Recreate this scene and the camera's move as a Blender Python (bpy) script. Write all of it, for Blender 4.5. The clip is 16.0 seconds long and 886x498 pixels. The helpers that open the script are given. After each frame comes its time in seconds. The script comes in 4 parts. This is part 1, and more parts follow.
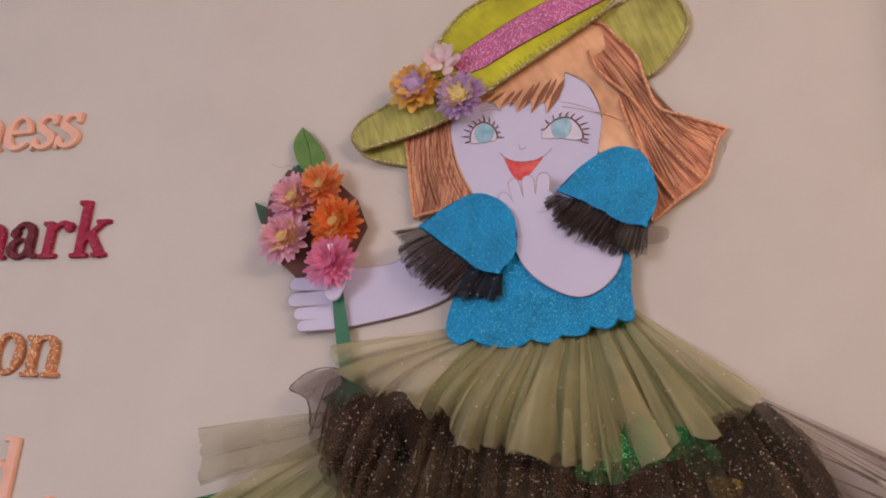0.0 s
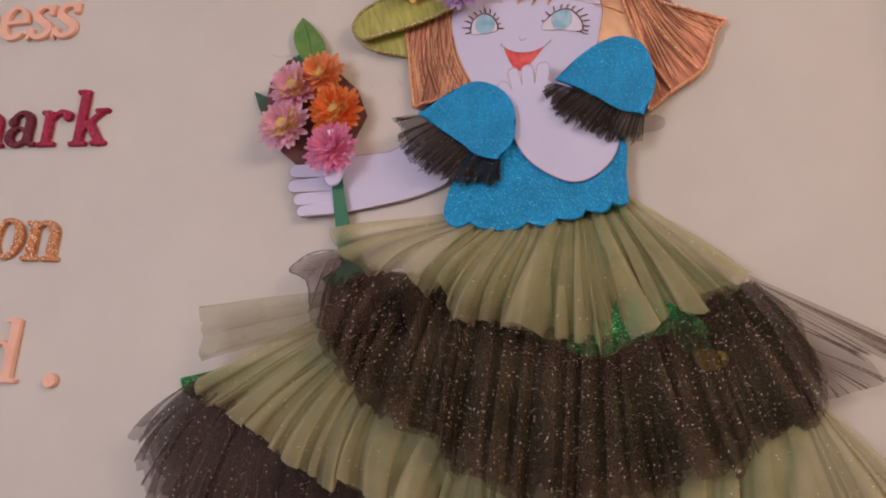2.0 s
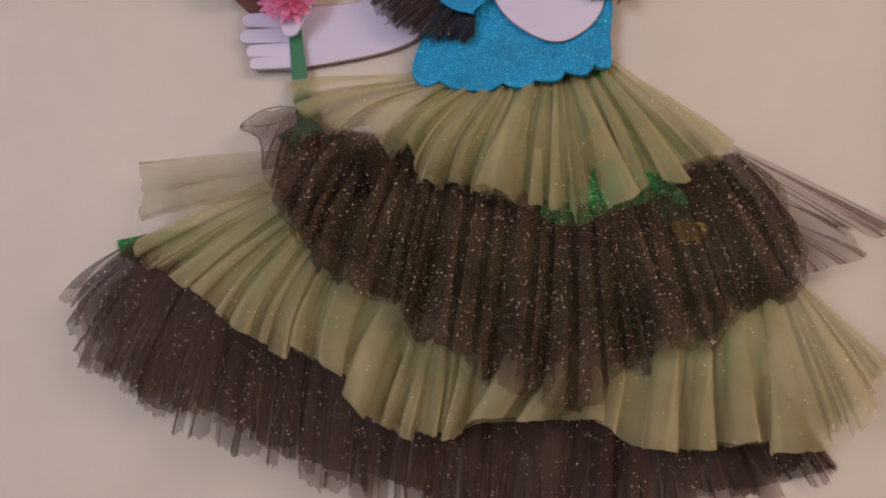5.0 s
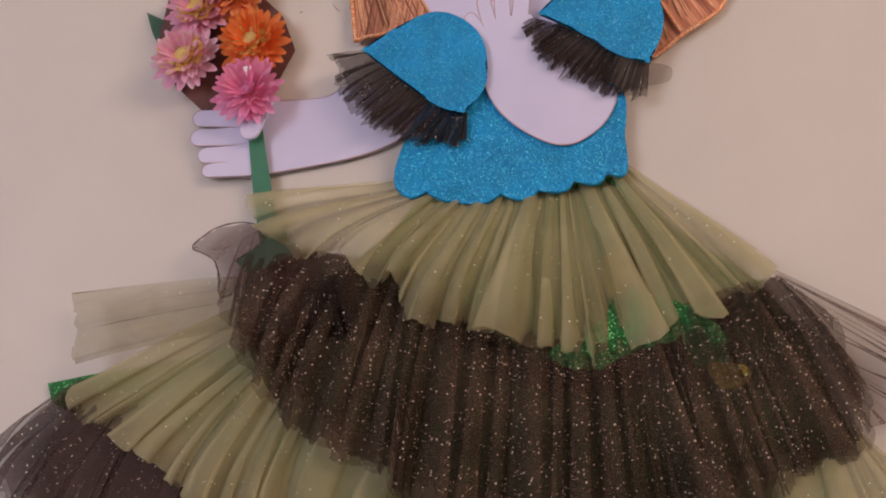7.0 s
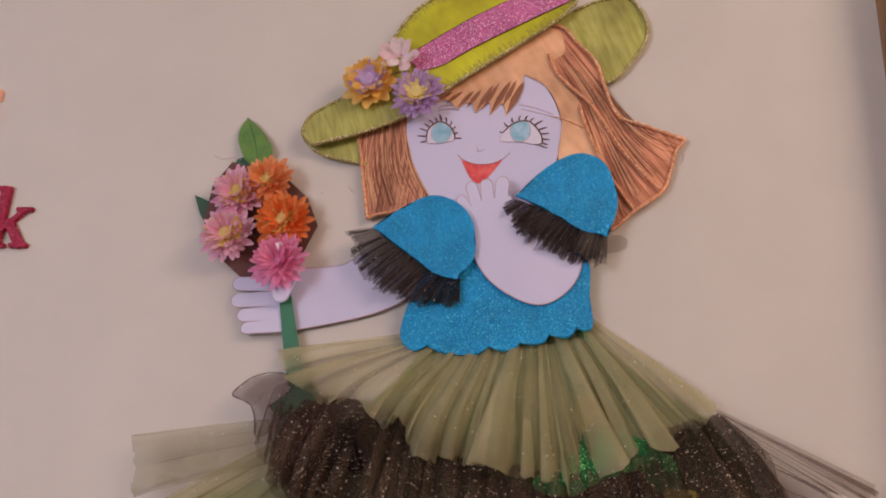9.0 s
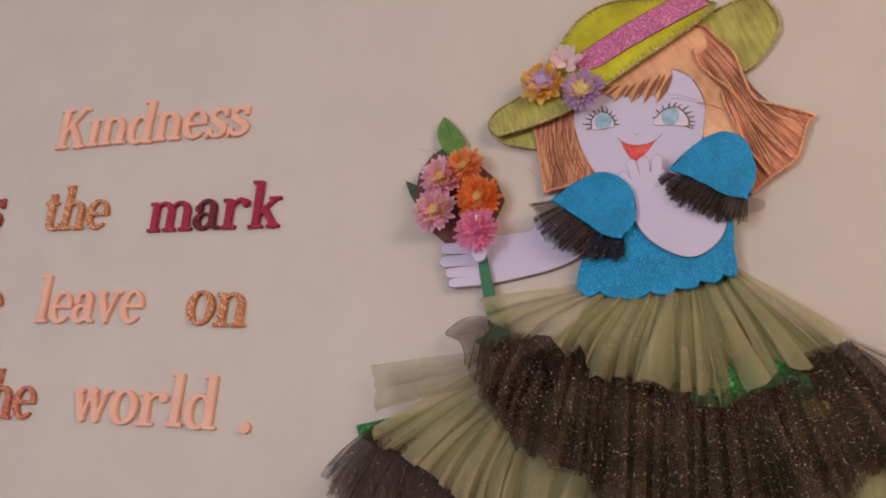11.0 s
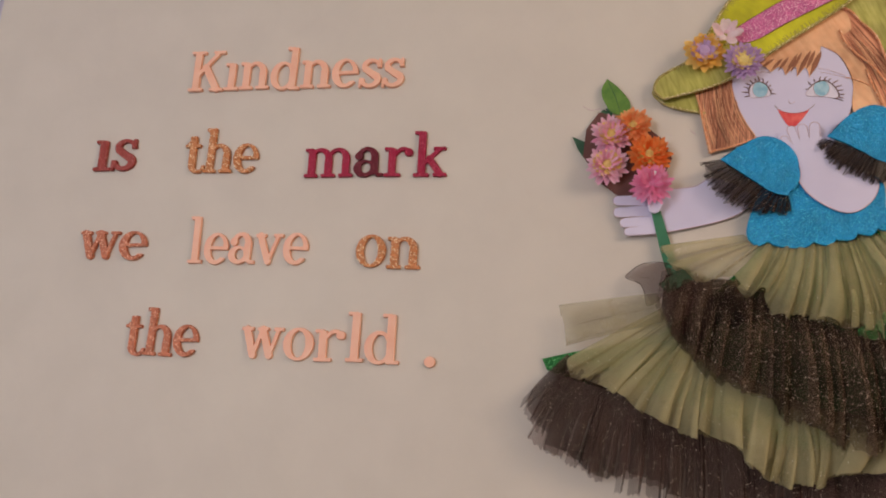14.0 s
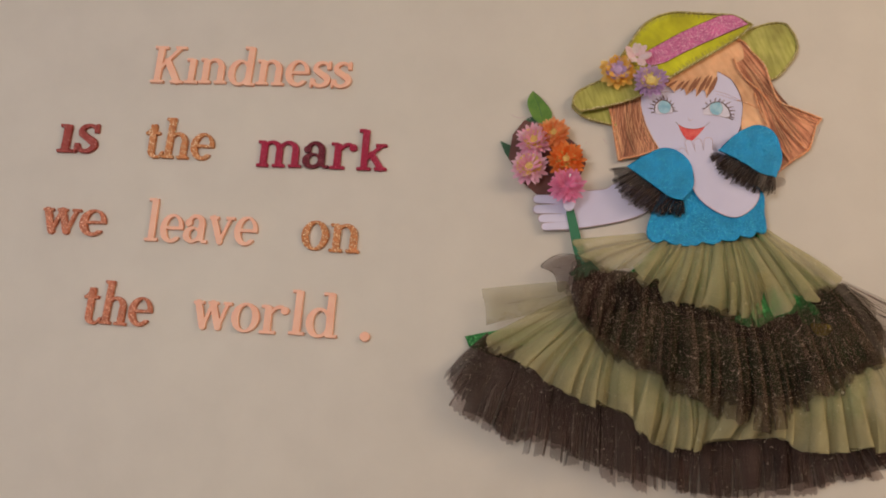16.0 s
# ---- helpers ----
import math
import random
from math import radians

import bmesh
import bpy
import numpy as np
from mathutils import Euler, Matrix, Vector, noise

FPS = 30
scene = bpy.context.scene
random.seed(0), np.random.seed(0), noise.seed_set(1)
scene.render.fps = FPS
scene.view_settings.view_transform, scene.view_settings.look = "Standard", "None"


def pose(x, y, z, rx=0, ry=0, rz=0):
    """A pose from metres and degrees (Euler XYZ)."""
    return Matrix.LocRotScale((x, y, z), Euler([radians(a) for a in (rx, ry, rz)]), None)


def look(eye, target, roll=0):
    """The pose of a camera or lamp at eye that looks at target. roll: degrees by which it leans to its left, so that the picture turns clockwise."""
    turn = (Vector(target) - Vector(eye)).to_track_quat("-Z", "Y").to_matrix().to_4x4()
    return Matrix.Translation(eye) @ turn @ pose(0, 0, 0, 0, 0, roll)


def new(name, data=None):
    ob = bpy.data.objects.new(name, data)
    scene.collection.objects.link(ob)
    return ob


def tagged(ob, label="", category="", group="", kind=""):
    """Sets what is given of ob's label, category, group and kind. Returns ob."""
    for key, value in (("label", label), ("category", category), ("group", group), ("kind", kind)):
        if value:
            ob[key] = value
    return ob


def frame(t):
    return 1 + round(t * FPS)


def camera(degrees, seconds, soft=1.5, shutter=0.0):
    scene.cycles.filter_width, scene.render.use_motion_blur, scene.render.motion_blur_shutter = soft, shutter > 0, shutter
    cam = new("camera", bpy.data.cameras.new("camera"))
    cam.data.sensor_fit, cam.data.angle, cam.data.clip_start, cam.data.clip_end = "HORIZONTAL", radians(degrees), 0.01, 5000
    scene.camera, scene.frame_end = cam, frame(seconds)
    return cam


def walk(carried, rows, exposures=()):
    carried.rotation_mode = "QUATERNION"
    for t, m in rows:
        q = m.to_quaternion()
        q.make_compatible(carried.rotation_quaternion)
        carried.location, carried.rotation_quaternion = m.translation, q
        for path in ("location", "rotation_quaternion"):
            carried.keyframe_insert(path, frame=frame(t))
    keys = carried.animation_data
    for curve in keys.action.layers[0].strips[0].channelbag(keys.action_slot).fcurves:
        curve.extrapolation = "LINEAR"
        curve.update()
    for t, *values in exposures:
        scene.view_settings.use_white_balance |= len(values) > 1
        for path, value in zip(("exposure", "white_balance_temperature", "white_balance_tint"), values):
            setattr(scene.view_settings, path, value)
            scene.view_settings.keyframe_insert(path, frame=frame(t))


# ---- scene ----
cam = camera(57.2, 16.0, soft=1.9)
PATH = [
    (0, (0.797, -0.551, 1.509), (0.255, 1.266, 2.145), 3.8),
    (0.5, (0.804, -0.559, 1.504), (0.274, 1.252, 2.169), 3.7),
    (1, (0.804, -0.556, 1.488), (0.279, 1.268, 2.119), 4.1),
    (1.5, (0.798, -0.553, 1.476), (0.291, 1.291, 2.063), 4.5),
    (2, (0.791, -0.549, 1.459), (0.281, 1.312, 1.985), 4.6),
    (2.5, (0.784, -0.535, 1.444), (0.304, 1.356, 1.886), 5.1),
    (3, (0.776, -0.526, 1.434), (0.333, 1.389, 1.806), 4.5),
    (5.3, (0.76, -0.501, 1.427), (0.416, 1.437, 1.784), 5.8),
    (5.5, (0.757, -0.487, 1.434), (0.403, 1.445, 1.81), 6.0),
    (6, (0.753, -0.442, 1.456), (0.405, 1.484, 1.863), 6.8),
    (6.5, (0.74, -0.441, 1.479), (0.428, 1.49, 1.898), 5.7),
    (7, (0.739, -0.446, 1.509), (0.445, 1.491, 1.909), 4.1),
    (7.5, (0.741, -0.464, 1.523), (0.418, 1.454, 1.989), 3.5),
    (8, (0.745, -0.487, 1.528), (0.439, 1.415, 2.065), 3.3),
    (8.2, (0.749, -0.496, 1.53), (0.441, 1.4, 2.085), 3.2),
    (10.3, (0.763, -0.643, 1.481), (0.377, 1.199, 2.159), 4.5),
    (10.5, (0.75, -0.655, 1.473), (0.285, 1.183, 2.11), 4.4),
    (11, (0.757, -0.685, 1.458), (0.117, 1.12, 2.033), 4.4),
    (11.5, (0.772, -0.737, 1.439), (0.117, 1.099, 1.888), 3.7),
    (12, (0.739, -0.8, 1.448), (0.023, 1.027, 1.833), 3.6),
    (12.5, (0.627, -0.826, 1.434), (0.06, 1.047, 1.846), 1.5),
    (13, (0.519, -0.828, 1.436), (0.09, 1.063, 1.924), 1.7),
    (13.5, (0.5, -0.816, 1.428), (0.117, 1.086, 1.914), 2.6),
    (14, (0.492, -0.82, 1.425), (0.133, 1.093, 1.887), 3.1),
    (14.5, (0.49, -0.831, 1.411), (0.214, 1.088, 1.902), 3.5),
    (15, (0.499, -0.845, 1.405), (0.329, 1.094, 1.866), 3.1),
    (15.5, (0.508, -0.874, 1.399), (0.312, 1.062, 1.86), 3.5),
    (16, (0.518, -0.908, 1.387), (0.294, 1.021, 1.863), 4.3),
]
EXPOSURES = [(0.0, 0.14, 6550, 22), (3.0, 0.18, 6600, 21), (5.5, 0.18, 6650, 19), (7.0, 0.22, 6600, 23), (8.0, 0.19, 6600, 23), (10.5, 0.11, 6650, 21), (12.5, 0.16, 6950, 16), (14.0, 0.16, 6950, 14), (16.0, 0.15, 7200, 10)]
walk(cam, [(t, look(eye, target, roll)) for t, eye, target, roll in PATH], EXPOSURES)

# ---- light: a warm ceiling lamp to the right, a cool window behind to the left ----
world = bpy.data.worlds.new("room_dusk")
scene.world = world
world.use_nodes = True
world.node_tree.nodes["Background"].inputs[0].default_value = (0.9, 0.92, 1.0, 1)
world.node_tree.nodes["Background"].inputs[1].default_value = 0.02


def area_lamp(name, place, target, sx, sy, watts, colour):
    data = bpy.data.lights.new(name, "AREA")
    data.shape, data.size, data.size_y = "RECTANGLE", sx, sy
    data.energy, data.color = watts, colour
    ob = new(name, data)
    ob.matrix_world = look(place, target)
    return ob


area_lamp("ceiling_lamp_light", (2.15, -1.25, 2.62), (1.4, -0.6, 1.2), 1.0, 1.0, 32.0, (1.0, 0.79, 0.61))
area_lamp("window_light", (-1.0, -2.9, 1.75), (0.4, 0.0, 1.6), 1.5, 1.3, 34.0, (0.86, 0.90, 1.0))


# ---- materials ----
def material(name):
    m = bpy.data.materials.new(name)
    m.use_nodes = True
    nt = m.node_tree
    return m, nt, nt.nodes["Principled BSDF"]


def coords(nt, scale=(1, 1, 1), turn=(0, 0, 0)):
    tc = nt.nodes.new("ShaderNodeTexCoord")
    mp = nt.nodes.new("ShaderNodeMapping")
    mp.inputs["Scale"].default_value = scale
    mp.inputs["Rotation"].default_value = [radians(a) for a in turn]
    nt.links.new(tc.outputs["Object"], mp.inputs["Vector"])
    return mp.outputs["Vector"]


def noise_tex(nt, vec, scale, detail=4.0, rough=0.55):
    n = nt.nodes.new("ShaderNodeTexNoise")
    n.inputs["Scale"].default_value, n.inputs["Detail"].default_value, n.inputs["Roughness"].default_value = scale, detail, rough
    nt.links.new(vec, n.inputs["Vector"])
    return n.outputs["Fac"]


def ramp(nt, fac, stops):
    r = nt.nodes.new("ShaderNodeValToRGB")
    els = r.color_ramp.elements
    while len(els) < len(stops):
        els.new(0.5)
    for e, (p, c) in zip(els, stops):
        e.position, e.color = p, (*c, 1) if len(c) == 3 else c
    nt.links.new(fac, r.inputs["Fac"])
    return r.outputs["Color"]


def mix(nt, fac, a, b, how="MIX"):
    m = nt.nodes.new("ShaderNodeMix")
    m.data_type, m.blend_type = "RGBA", how
    for sock, v in ((m.inputs["Factor"], fac), (m.inputs["A"], a), (m.inputs["B"], b)):
        if isinstance(v, (int, float)):
            sock.default_value = v
        elif isinstance(v, tuple):
            sock.default_value = (*v, 1)
        else:
            nt.links.new(v, sock)
    return m.outputs["Result"]


def math_node(nt, op, a, b=0.0):
    m = nt.nodes.new("ShaderNodeMath")
    m.operation = op
    for sock, v in zip(m.inputs, (a, b)):
        if isinstance(v, (int, float)):
            sock.default_value = v
        else:
            nt.links.new(v, sock)
    return m.outputs[0]


def bump(nt, bsdf, height, strength, distance=0.001):
    b = nt.nodes.new("ShaderNodeBump")
    b.inputs["Strength"].default_value, b.inputs["Distance"].default_value = strength, distance
    nt.links.new(height, b.inputs["Height"])
    nt.links.new(b.outputs["Normal"], bsdf.inputs["Normal"])


def paper(name, a, b, scale=60.0, rough=0.75, grain=0.25, unit=1.0):
    """Coloured card: two tones in soft blotches, and a fine fibre relief."""
    m, nt, bsdf = material(name)
    v = coords(nt, (unit, unit, unit))
    col = ramp(nt, noise_tex(nt, v, scale), [(0.35, a), (0.65, b)])
    nt.links.new(col, bsdf.inputs["Base Color"])
    bsdf.inputs["Roughness"].default_value = rough
    bump(nt, bsdf, noise_tex(nt, v, 1800.0, 2.0), grain, 0.0004)
    return m


def glitter(name, base, dark, flake, size=1300.0, share=0.12, rough=0.38, unit=1.0, tip=0.7, metal=0.15):
    """Glitter foam: close-packed flakes of uneven tone, some of which catch the light."""
    m, nt, bsdf = material(name)
    v = coords(nt, (unit, unit, unit))
    vo = nt.nodes.new("ShaderNodeTexVoronoi")
    vo.inputs["Scale"].default_value = size
    nt.links.new(v, vo.inputs["Vector"])
    sep = nt.nodes.new("ShaderNodeSeparateColor")
    nt.links.new(vo.outputs["Color"], sep.inputs["Color"])
    tone = mix(nt, sep.outputs["Red"], dark, base)
    soft = ramp(nt, noise_tex(nt, v, 45.0), [(0.3, (0.8, 0.8, 0.8)), (0.7, (1.15, 1.15, 1.15))])
    tone = mix(nt, 1.0, tone, soft, "MULTIPLY")
    hot = ramp(nt, sep.outputs["Green"], [(1.0 - share, (0, 0, 0)), (1.0 - share * 0.5, (1, 1, 1))])
    nt.links.new(mix(nt, hot, tone, flake), bsdf.inputs["Base Color"])
    bsdf.inputs["Roughness"].default_value = rough
    bsdf.inputs["Specular IOR Level"].default_value = 0.3
    # each flake lies at its own angle
    geo = nt.nodes.new("ShaderNodeNewGeometry")
    off, add, unit_n = (nt.nodes.new("ShaderNodeVectorMath") for _ in range(3))
    off.operation, add.operation, unit_n.operation = "MULTIPLY_ADD", "ADD", "NORMALIZE"
    off.inputs[1].default_value, off.inputs[2].default_value = (tip, tip, tip), (-tip / 2, -tip / 2, -tip / 2)
    nt.links.new(vo.outputs["Color"], off.inputs[0])
    nt.links.new(geo.outputs["Normal"], add.inputs[0])
    nt.links.new(off.outputs[0], add.inputs[1])
    nt.links.new(add.outputs[0], unit_n.inputs[0])
    nt.links.new(unit_n.outputs[0], bsdf.inputs["Normal"])
    bsdf.inputs["Metallic"].default_value = metal
    return m


def tulle(name, a, b, cover, sparkle=0.0, flake=(0.86, 0.82, 0.70)):
    """Fine net: partly see-through, with small glued-on glitter specks."""
    m, nt, bsdf = material(name)
    v = coords(nt)
    col = ramp(nt, noise_tex(nt, v, 28.0, 5.0), [(0.3, a), (0.7, b)])
    # two crossed sets of threads
    net = None
    for turn in (35, -35):
        w = nt.nodes.new("ShaderNodeTexWave")
        w.inputs["Scale"].default_value, w.inputs["Distortion"].default_value = 330.0, 2.5
        nt.links.new(coords(nt, turn=(0, turn, 0)), w.inputs["Vector"])
        net = w.outputs["Fac"] if net is None else math_node(nt, "MAXIMUM", net, w.outputs["Fac"])
    patches = noise_tex(nt, v, 18.0, 3.0)
    alpha = math_node(nt, "ADD", math_node(nt, "MULTIPLY", net, 0.13), cover - 0.10)
    alpha = math_node(nt, "ADD", alpha, math_node(nt, "MULTIPLY", math_node(nt, "SUBTRACT", patches, 0.5), 0.22))
    if sparkle > 0:
        vo = nt.nodes.new("ShaderNodeTexVoronoi")
        vo.inputs["Scale"].default_value = 760.0
        nt.links.new(v, vo.inputs["Vector"])
        sep = nt.nodes.new("ShaderNodeSeparateColor")
        nt.links.new(vo.outputs["Color"], sep.inputs["Color"])
        dot = math_node(nt, "LESS_THAN", vo.outputs["Distance"], math_node(nt, "MULTIPLY", math_node(nt, "MULTIPLY", sep.outputs["Green"], sep.outputs["Green"]), 0.37))
        chosen = math_node(nt, "GREATER_THAN", sep.outputs["Red"], 1.0 - sparkle)
        dot = math_node(nt, "MULTIPLY", dot, chosen)
        col = mix(nt, dot, col, flake)
        alpha = math_node(nt, "MAXIMUM", alpha, dot)
    clamp = nt.nodes.new("ShaderNodeClamp")
    nt.links.new(alpha, clamp.inputs["Value"])
    nt.links.new(col, bsdf.inputs["Base Color"])
    bsdf.inputs["Roughness"].default_value = 0.6
    bsdf.inputs["Specular IOR Level"].default_value = 0.06
    glow = nt.nodes.new("ShaderNodeBsdfTranslucent")
    clear = nt.nodes.new("ShaderNodeBsdfTransparent")
    nt.links.new(col, glow.inputs["Color"])
    cloth, sheer = nt.nodes.new("ShaderNodeMixShader"), nt.nodes.new("ShaderNodeMixShader")
    cloth.inputs[0].default_value = 0.28
    nt.links.new(bsdf.outputs[0], cloth.inputs[1])
    nt.links.new(glow.outputs[0], cloth.inputs[2])
    nt.links.new(clamp.outputs["Result"], sheer.inputs[0])
    nt.links.new(clear.outputs[0], sheer.inputs[1])
    nt.links.new(cloth.outputs[0], sheer.inputs[2])
    nt.links.new(sheer.outputs[0], nt.nodes["Material Output"].inputs["Surface"])
    return m


def wall_paint(name, a, b):
    m, nt, bsdf = material(name)
    v = coords(nt)
    col = ramp(nt, noise_tex(nt, v, 1.6, 5.0), [(0.3, a), (0.7, b)])
    fine = ramp(nt, noise_tex(nt, v, 14.0, 6.0), [(0.35, (0.97, 0.97, 0.97)), (0.65, (1.02, 1.02, 1.02))])
    nt.links.new(mix(nt, 1.0, col, fine, "MULTIPLY"), bsdf.inputs["Base Color"])
    bsdf.inputs["Roughness"].default_value = 0.55
    bump(nt, bsdf, noise_tex(nt, v, 220.0, 3.0), 0.08, 0.001)
    return m


def streaked(name, stops, scale, turn, rough=0.6):
    """Pencil-coloured card or wood, streaked along one direction of the wall plane."""
    m, nt, bsdf = material(name)
    stretch = nt.nodes.new("ShaderNodeMapping")
    stretch.inputs["Scale"].default_value = scale
    nt.links.new(coords(nt, turn=turn), stretch.inputs["Vector"])
    v = stretch.outputs["Vector"]
    f = noise_tex(nt, v, 1.0, 5.0, 0.65)
    tone = ramp(nt, noise_tex(nt, coords(nt), 24.0, 3.0), [(0.35, (0.72, 0.68, 0.66)), (0.65, (1.12, 1.12, 1.12))])
    nt.links.new(mix(nt, 1.0, ramp(nt, f, stops), tone, "MULTIPLY"), bsdf.inputs["Base Color"])
    bsdf.inputs["Roughness"].default_value = rough
    bump(nt, bsdf, f, 0.25, 0.0005)
    return m


WALL = wall_paint("cream_wall_paint", (0.655, 0.605, 0.555), (0.70, 0.655, 0.585))
COOL_WALL = wall_paint("white_wall_paint", (0.62, 0.58, 0.66), (0.68, 0.64, 0.72))
CEILING = wall_paint("ceiling_paint", (0.78, 0.77, 0.74), (0.82, 0.81, 0.78))
FLOOR = paper("floor_tile", (0.32, 0.27, 0.22), (0.40, 0.34, 0.28), 3.0, 0.4)
SKIN = paper("pale_lilac_card", (0.66, 0.64, 0.86), (0.71, 0.69, 0.90), 12.0, 0.6)
INK = paper("brown_pencil_line", (0.16, 0.07, 0.05), (0.22, 0.10, 0.07), 200.0)
FAINT = paper("faint_pencil_line", (0.60, 0.45, 0.50), (0.66, 0.51, 0.55), 200.0)
IRIS = paper("pale_blue_pencil", (0.25, 0.52, 0.68), (0.42, 0.67, 0.80), 160.0)
EYE_WHITE = paper("white_paper", (0.80, 0.78, 0.80), (0.84, 0.82, 0.84), 100.0)
LIP = paper("red_pencil", (0.78, 0.07, 0.08), (0.90, 0.17, 0.15), 160.0)
EYE_CARD = paper("pale_eye_paper", (0.74, 0.71, 0.85), (0.79, 0.76, 0.89), 100.0)
HAIR = streaked("brown_hair_pencil", [(0.28, (0.22, 0.07, 0.04)), (0.45, (0.58, 0.21, 0.11)), (0.64, (0.90, 0.43, 0.25))], (420, 420, 20), (0, 35, 0))
HAIR_SIDE = streaked("brown_side_hair_pencil", [(0.34, (0.16, 0.05, 0.03)), (0.48, (0.56, 0.22, 0.12)), (0.64, (0.88, 0.46, 0.28))], (800, 800, 14), (0, -5, 0))
HAIR_LIGHT = streaked("peach_hair_pencil", [(0.3, (0.82, 0.42, 0.22)), (0.7, (0.95, 0.58, 0.34))], (160, 160, 20), (0, 30, 0))
STRAND = streaked("fringe_pencil", [(0.3, (0.24, 0.08, 0.04)), (0.7, (0.46, 0.19, 0.10))], (500, 500, 20), (0, -25, 0))
COPPER_CORD = glitter("copper_glitter_glue", (0.95, 0.42, 0.20), (0.62, 0.22, 0.10), (1.0, 0.78, 0.55), 1500.0, 0.25)
OLIVE_CORD = glitter("olive_glitter_cord", (0.54, 0.46, 0.15), (0.24, 0.19, 0.055), (0.95, 0.88, 0.6), 1400.0, 0.22)
HAT_GREEN = streaked("lime_card", [(0.25, (0.46, 0.47, 0.02)), (0.5, (0.60, 0.61, 0.018)), (0.75, (0.68, 0.68, 0.03))], (46, 46, 14), (0, 40, 0), 0.45)
HAT_PENCIL = streaked("olive_pencil_shading", [(0.3, (0.33, 0.30, 0.06)), (0.55, (0.43, 0.42, 0.05)), (0.75, (0.52, 0.52, 0.04))], (300, 300, 40), (0, 20, 0), 0.6)
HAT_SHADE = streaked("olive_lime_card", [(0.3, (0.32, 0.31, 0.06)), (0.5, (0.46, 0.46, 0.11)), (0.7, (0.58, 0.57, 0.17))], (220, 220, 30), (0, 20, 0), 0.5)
PINK_GLITTER = glitter("pink_glitter_band", (0.80, 0.20, 0.46), (0.50, 0.10, 0.27), (1.0, 0.68, 0.85), 1300.0, 0.2)
BLUE_GLITTER = glitter("blue_glitter_foam", (0.000, 0.38, 0.78), (0.000, 0.23, 0.55), (0.08, 0.82, 1.0), 2000.0, 0.08, 0.30, tip=0.9, metal=0.12)
GREEN_GLITTER = glitter("green_glitter_foam", (0.008, 0.22, 0.045), (0.003, 0.08, 0.016), (0.2, 0.7, 0.25), 1300.0, 0.12)
YELLOW_GLITTER = glitter("yellow_glitter_foam", (0.45, 0.36, 0.01), (0.25, 0.20, 0.01), (0.9, 0.85, 0.3), 1300.0, 0.14)
BROWN_CARD = paper("mauve_brown_card", (0.13, 0.05, 0.045), (0.17, 0.07, 0.06), 40.0)
LEAF_GREEN = paper("leaf_card", (0.07, 0.20, 0.03), (0.16, 0.32, 0.05), 70.0, 0.5)
DARK_LEAF = paper("dark_leaf_card", (0.02, 0.09, 0.045), (0.035, 0.13, 0.06), 50.0, 0.55)
STEM_GREEN = paper("stem_card", (0.025, 0.17, 0.09), (0.035, 0.21, 0.11), 40.0, 0.55)
OLIVE_TULLE = tulle("olive_tulle", (0.56, 0.51, 0.285), (0.72, 0.665, 0.41), 0.46, 0.08)
# darker copy of the olive net: shade between folds is in its colour
OLIVE_SHADED = tulle("shaded_sheer_olive_tulle", (0.36, 0.32, 0.165), (0.46, 0.415, 0.23), 0.46, 0.05)
BLACK_TULLE = tulle("black_glitter_tulle", (0.085, 0.056, 0.041), (0.215, 0.148, 0.100), 0.42, 0.30)
# black net darkened further: carries the shade of creases as colour
BLACK_SHADED = tulle("shaded_black_tulle", (0.036, 0.023, 0.019), (0.070, 0.046, 0.036), 0.48, 0.12)
BLACK_LOWER = tulle("brown_black_glitter_tulle", (0.056, 0.032, 0.028), (0.135, 0.081, 0.070), 0.43, 0.22)
FRILL_TULLE = tulle("black_frill_tulle", (0.045, 0.029, 0.027), (0.110, 0.076, 0.064), 0.46, 0.14)
BLACK_SHEER = tulle("sheer_black_tulle", (0.11, 0.050, 0.042), (0.20, 0.10, 0.083), 0.30, 0.05)
MAUVE_SHEER = tulle("sheer_mauve_brown_tulle", (0.13, 0.055, 0.048), (0.22, 0.115, 0.095), 0.46, 0.04)
LETTER = 0.00034
CORAL = paper("coral_foam", (0.96, 0.50, 0.35), (0.98, 0.58, 0.43), 60.0, 0.5, unit=LETTER)
CRIMSON = glitter("crimson_glitter_foam", (0.50, 0.02, 0.075), (0.27, 0.01, 0.04), (0.85, 0.2, 0.3), 1300.0, 0.06, unit=LETTER)
MAROON = glitter("maroon_glitter_foam", (0.19, 0.012, 0.03), (0.09, 0.006, 0.015), (0.6, 0.16, 0.2), 1300.0, 0.06, unit=LETTER)
BRICK = glitter("brick_red_glitter_foam", (0.45, 0.075, 0.065), (0.24, 0.035, 0.03), (0.9, 0.4, 0.35), 1300.0, 0.08, unit=LETTER)
COPPER = glitter("copper_glitter_foam", (0.76, 0.32, 0.13), (0.46, 0.15, 0.06), (1.0, 0.82, 0.55), 900.0, 0.14, unit=LETTER)
RUSSET = glitter("russet_glitter_foam", (0.72, 0.26, 0.15), (0.44, 0.13, 0.075), (1.0, 0.62, 0.45), 900.0, 0.10, unit=LETTER)
WOOD = streaked("tan_wood", [(0.3, (0.20, 0.095, 0.04)), (0.55, (0.36, 0.19, 0.085)), (0.75, (0.46, 0.26, 0.12))], (90, 90, 8), (0, 0, 0), 0.5)


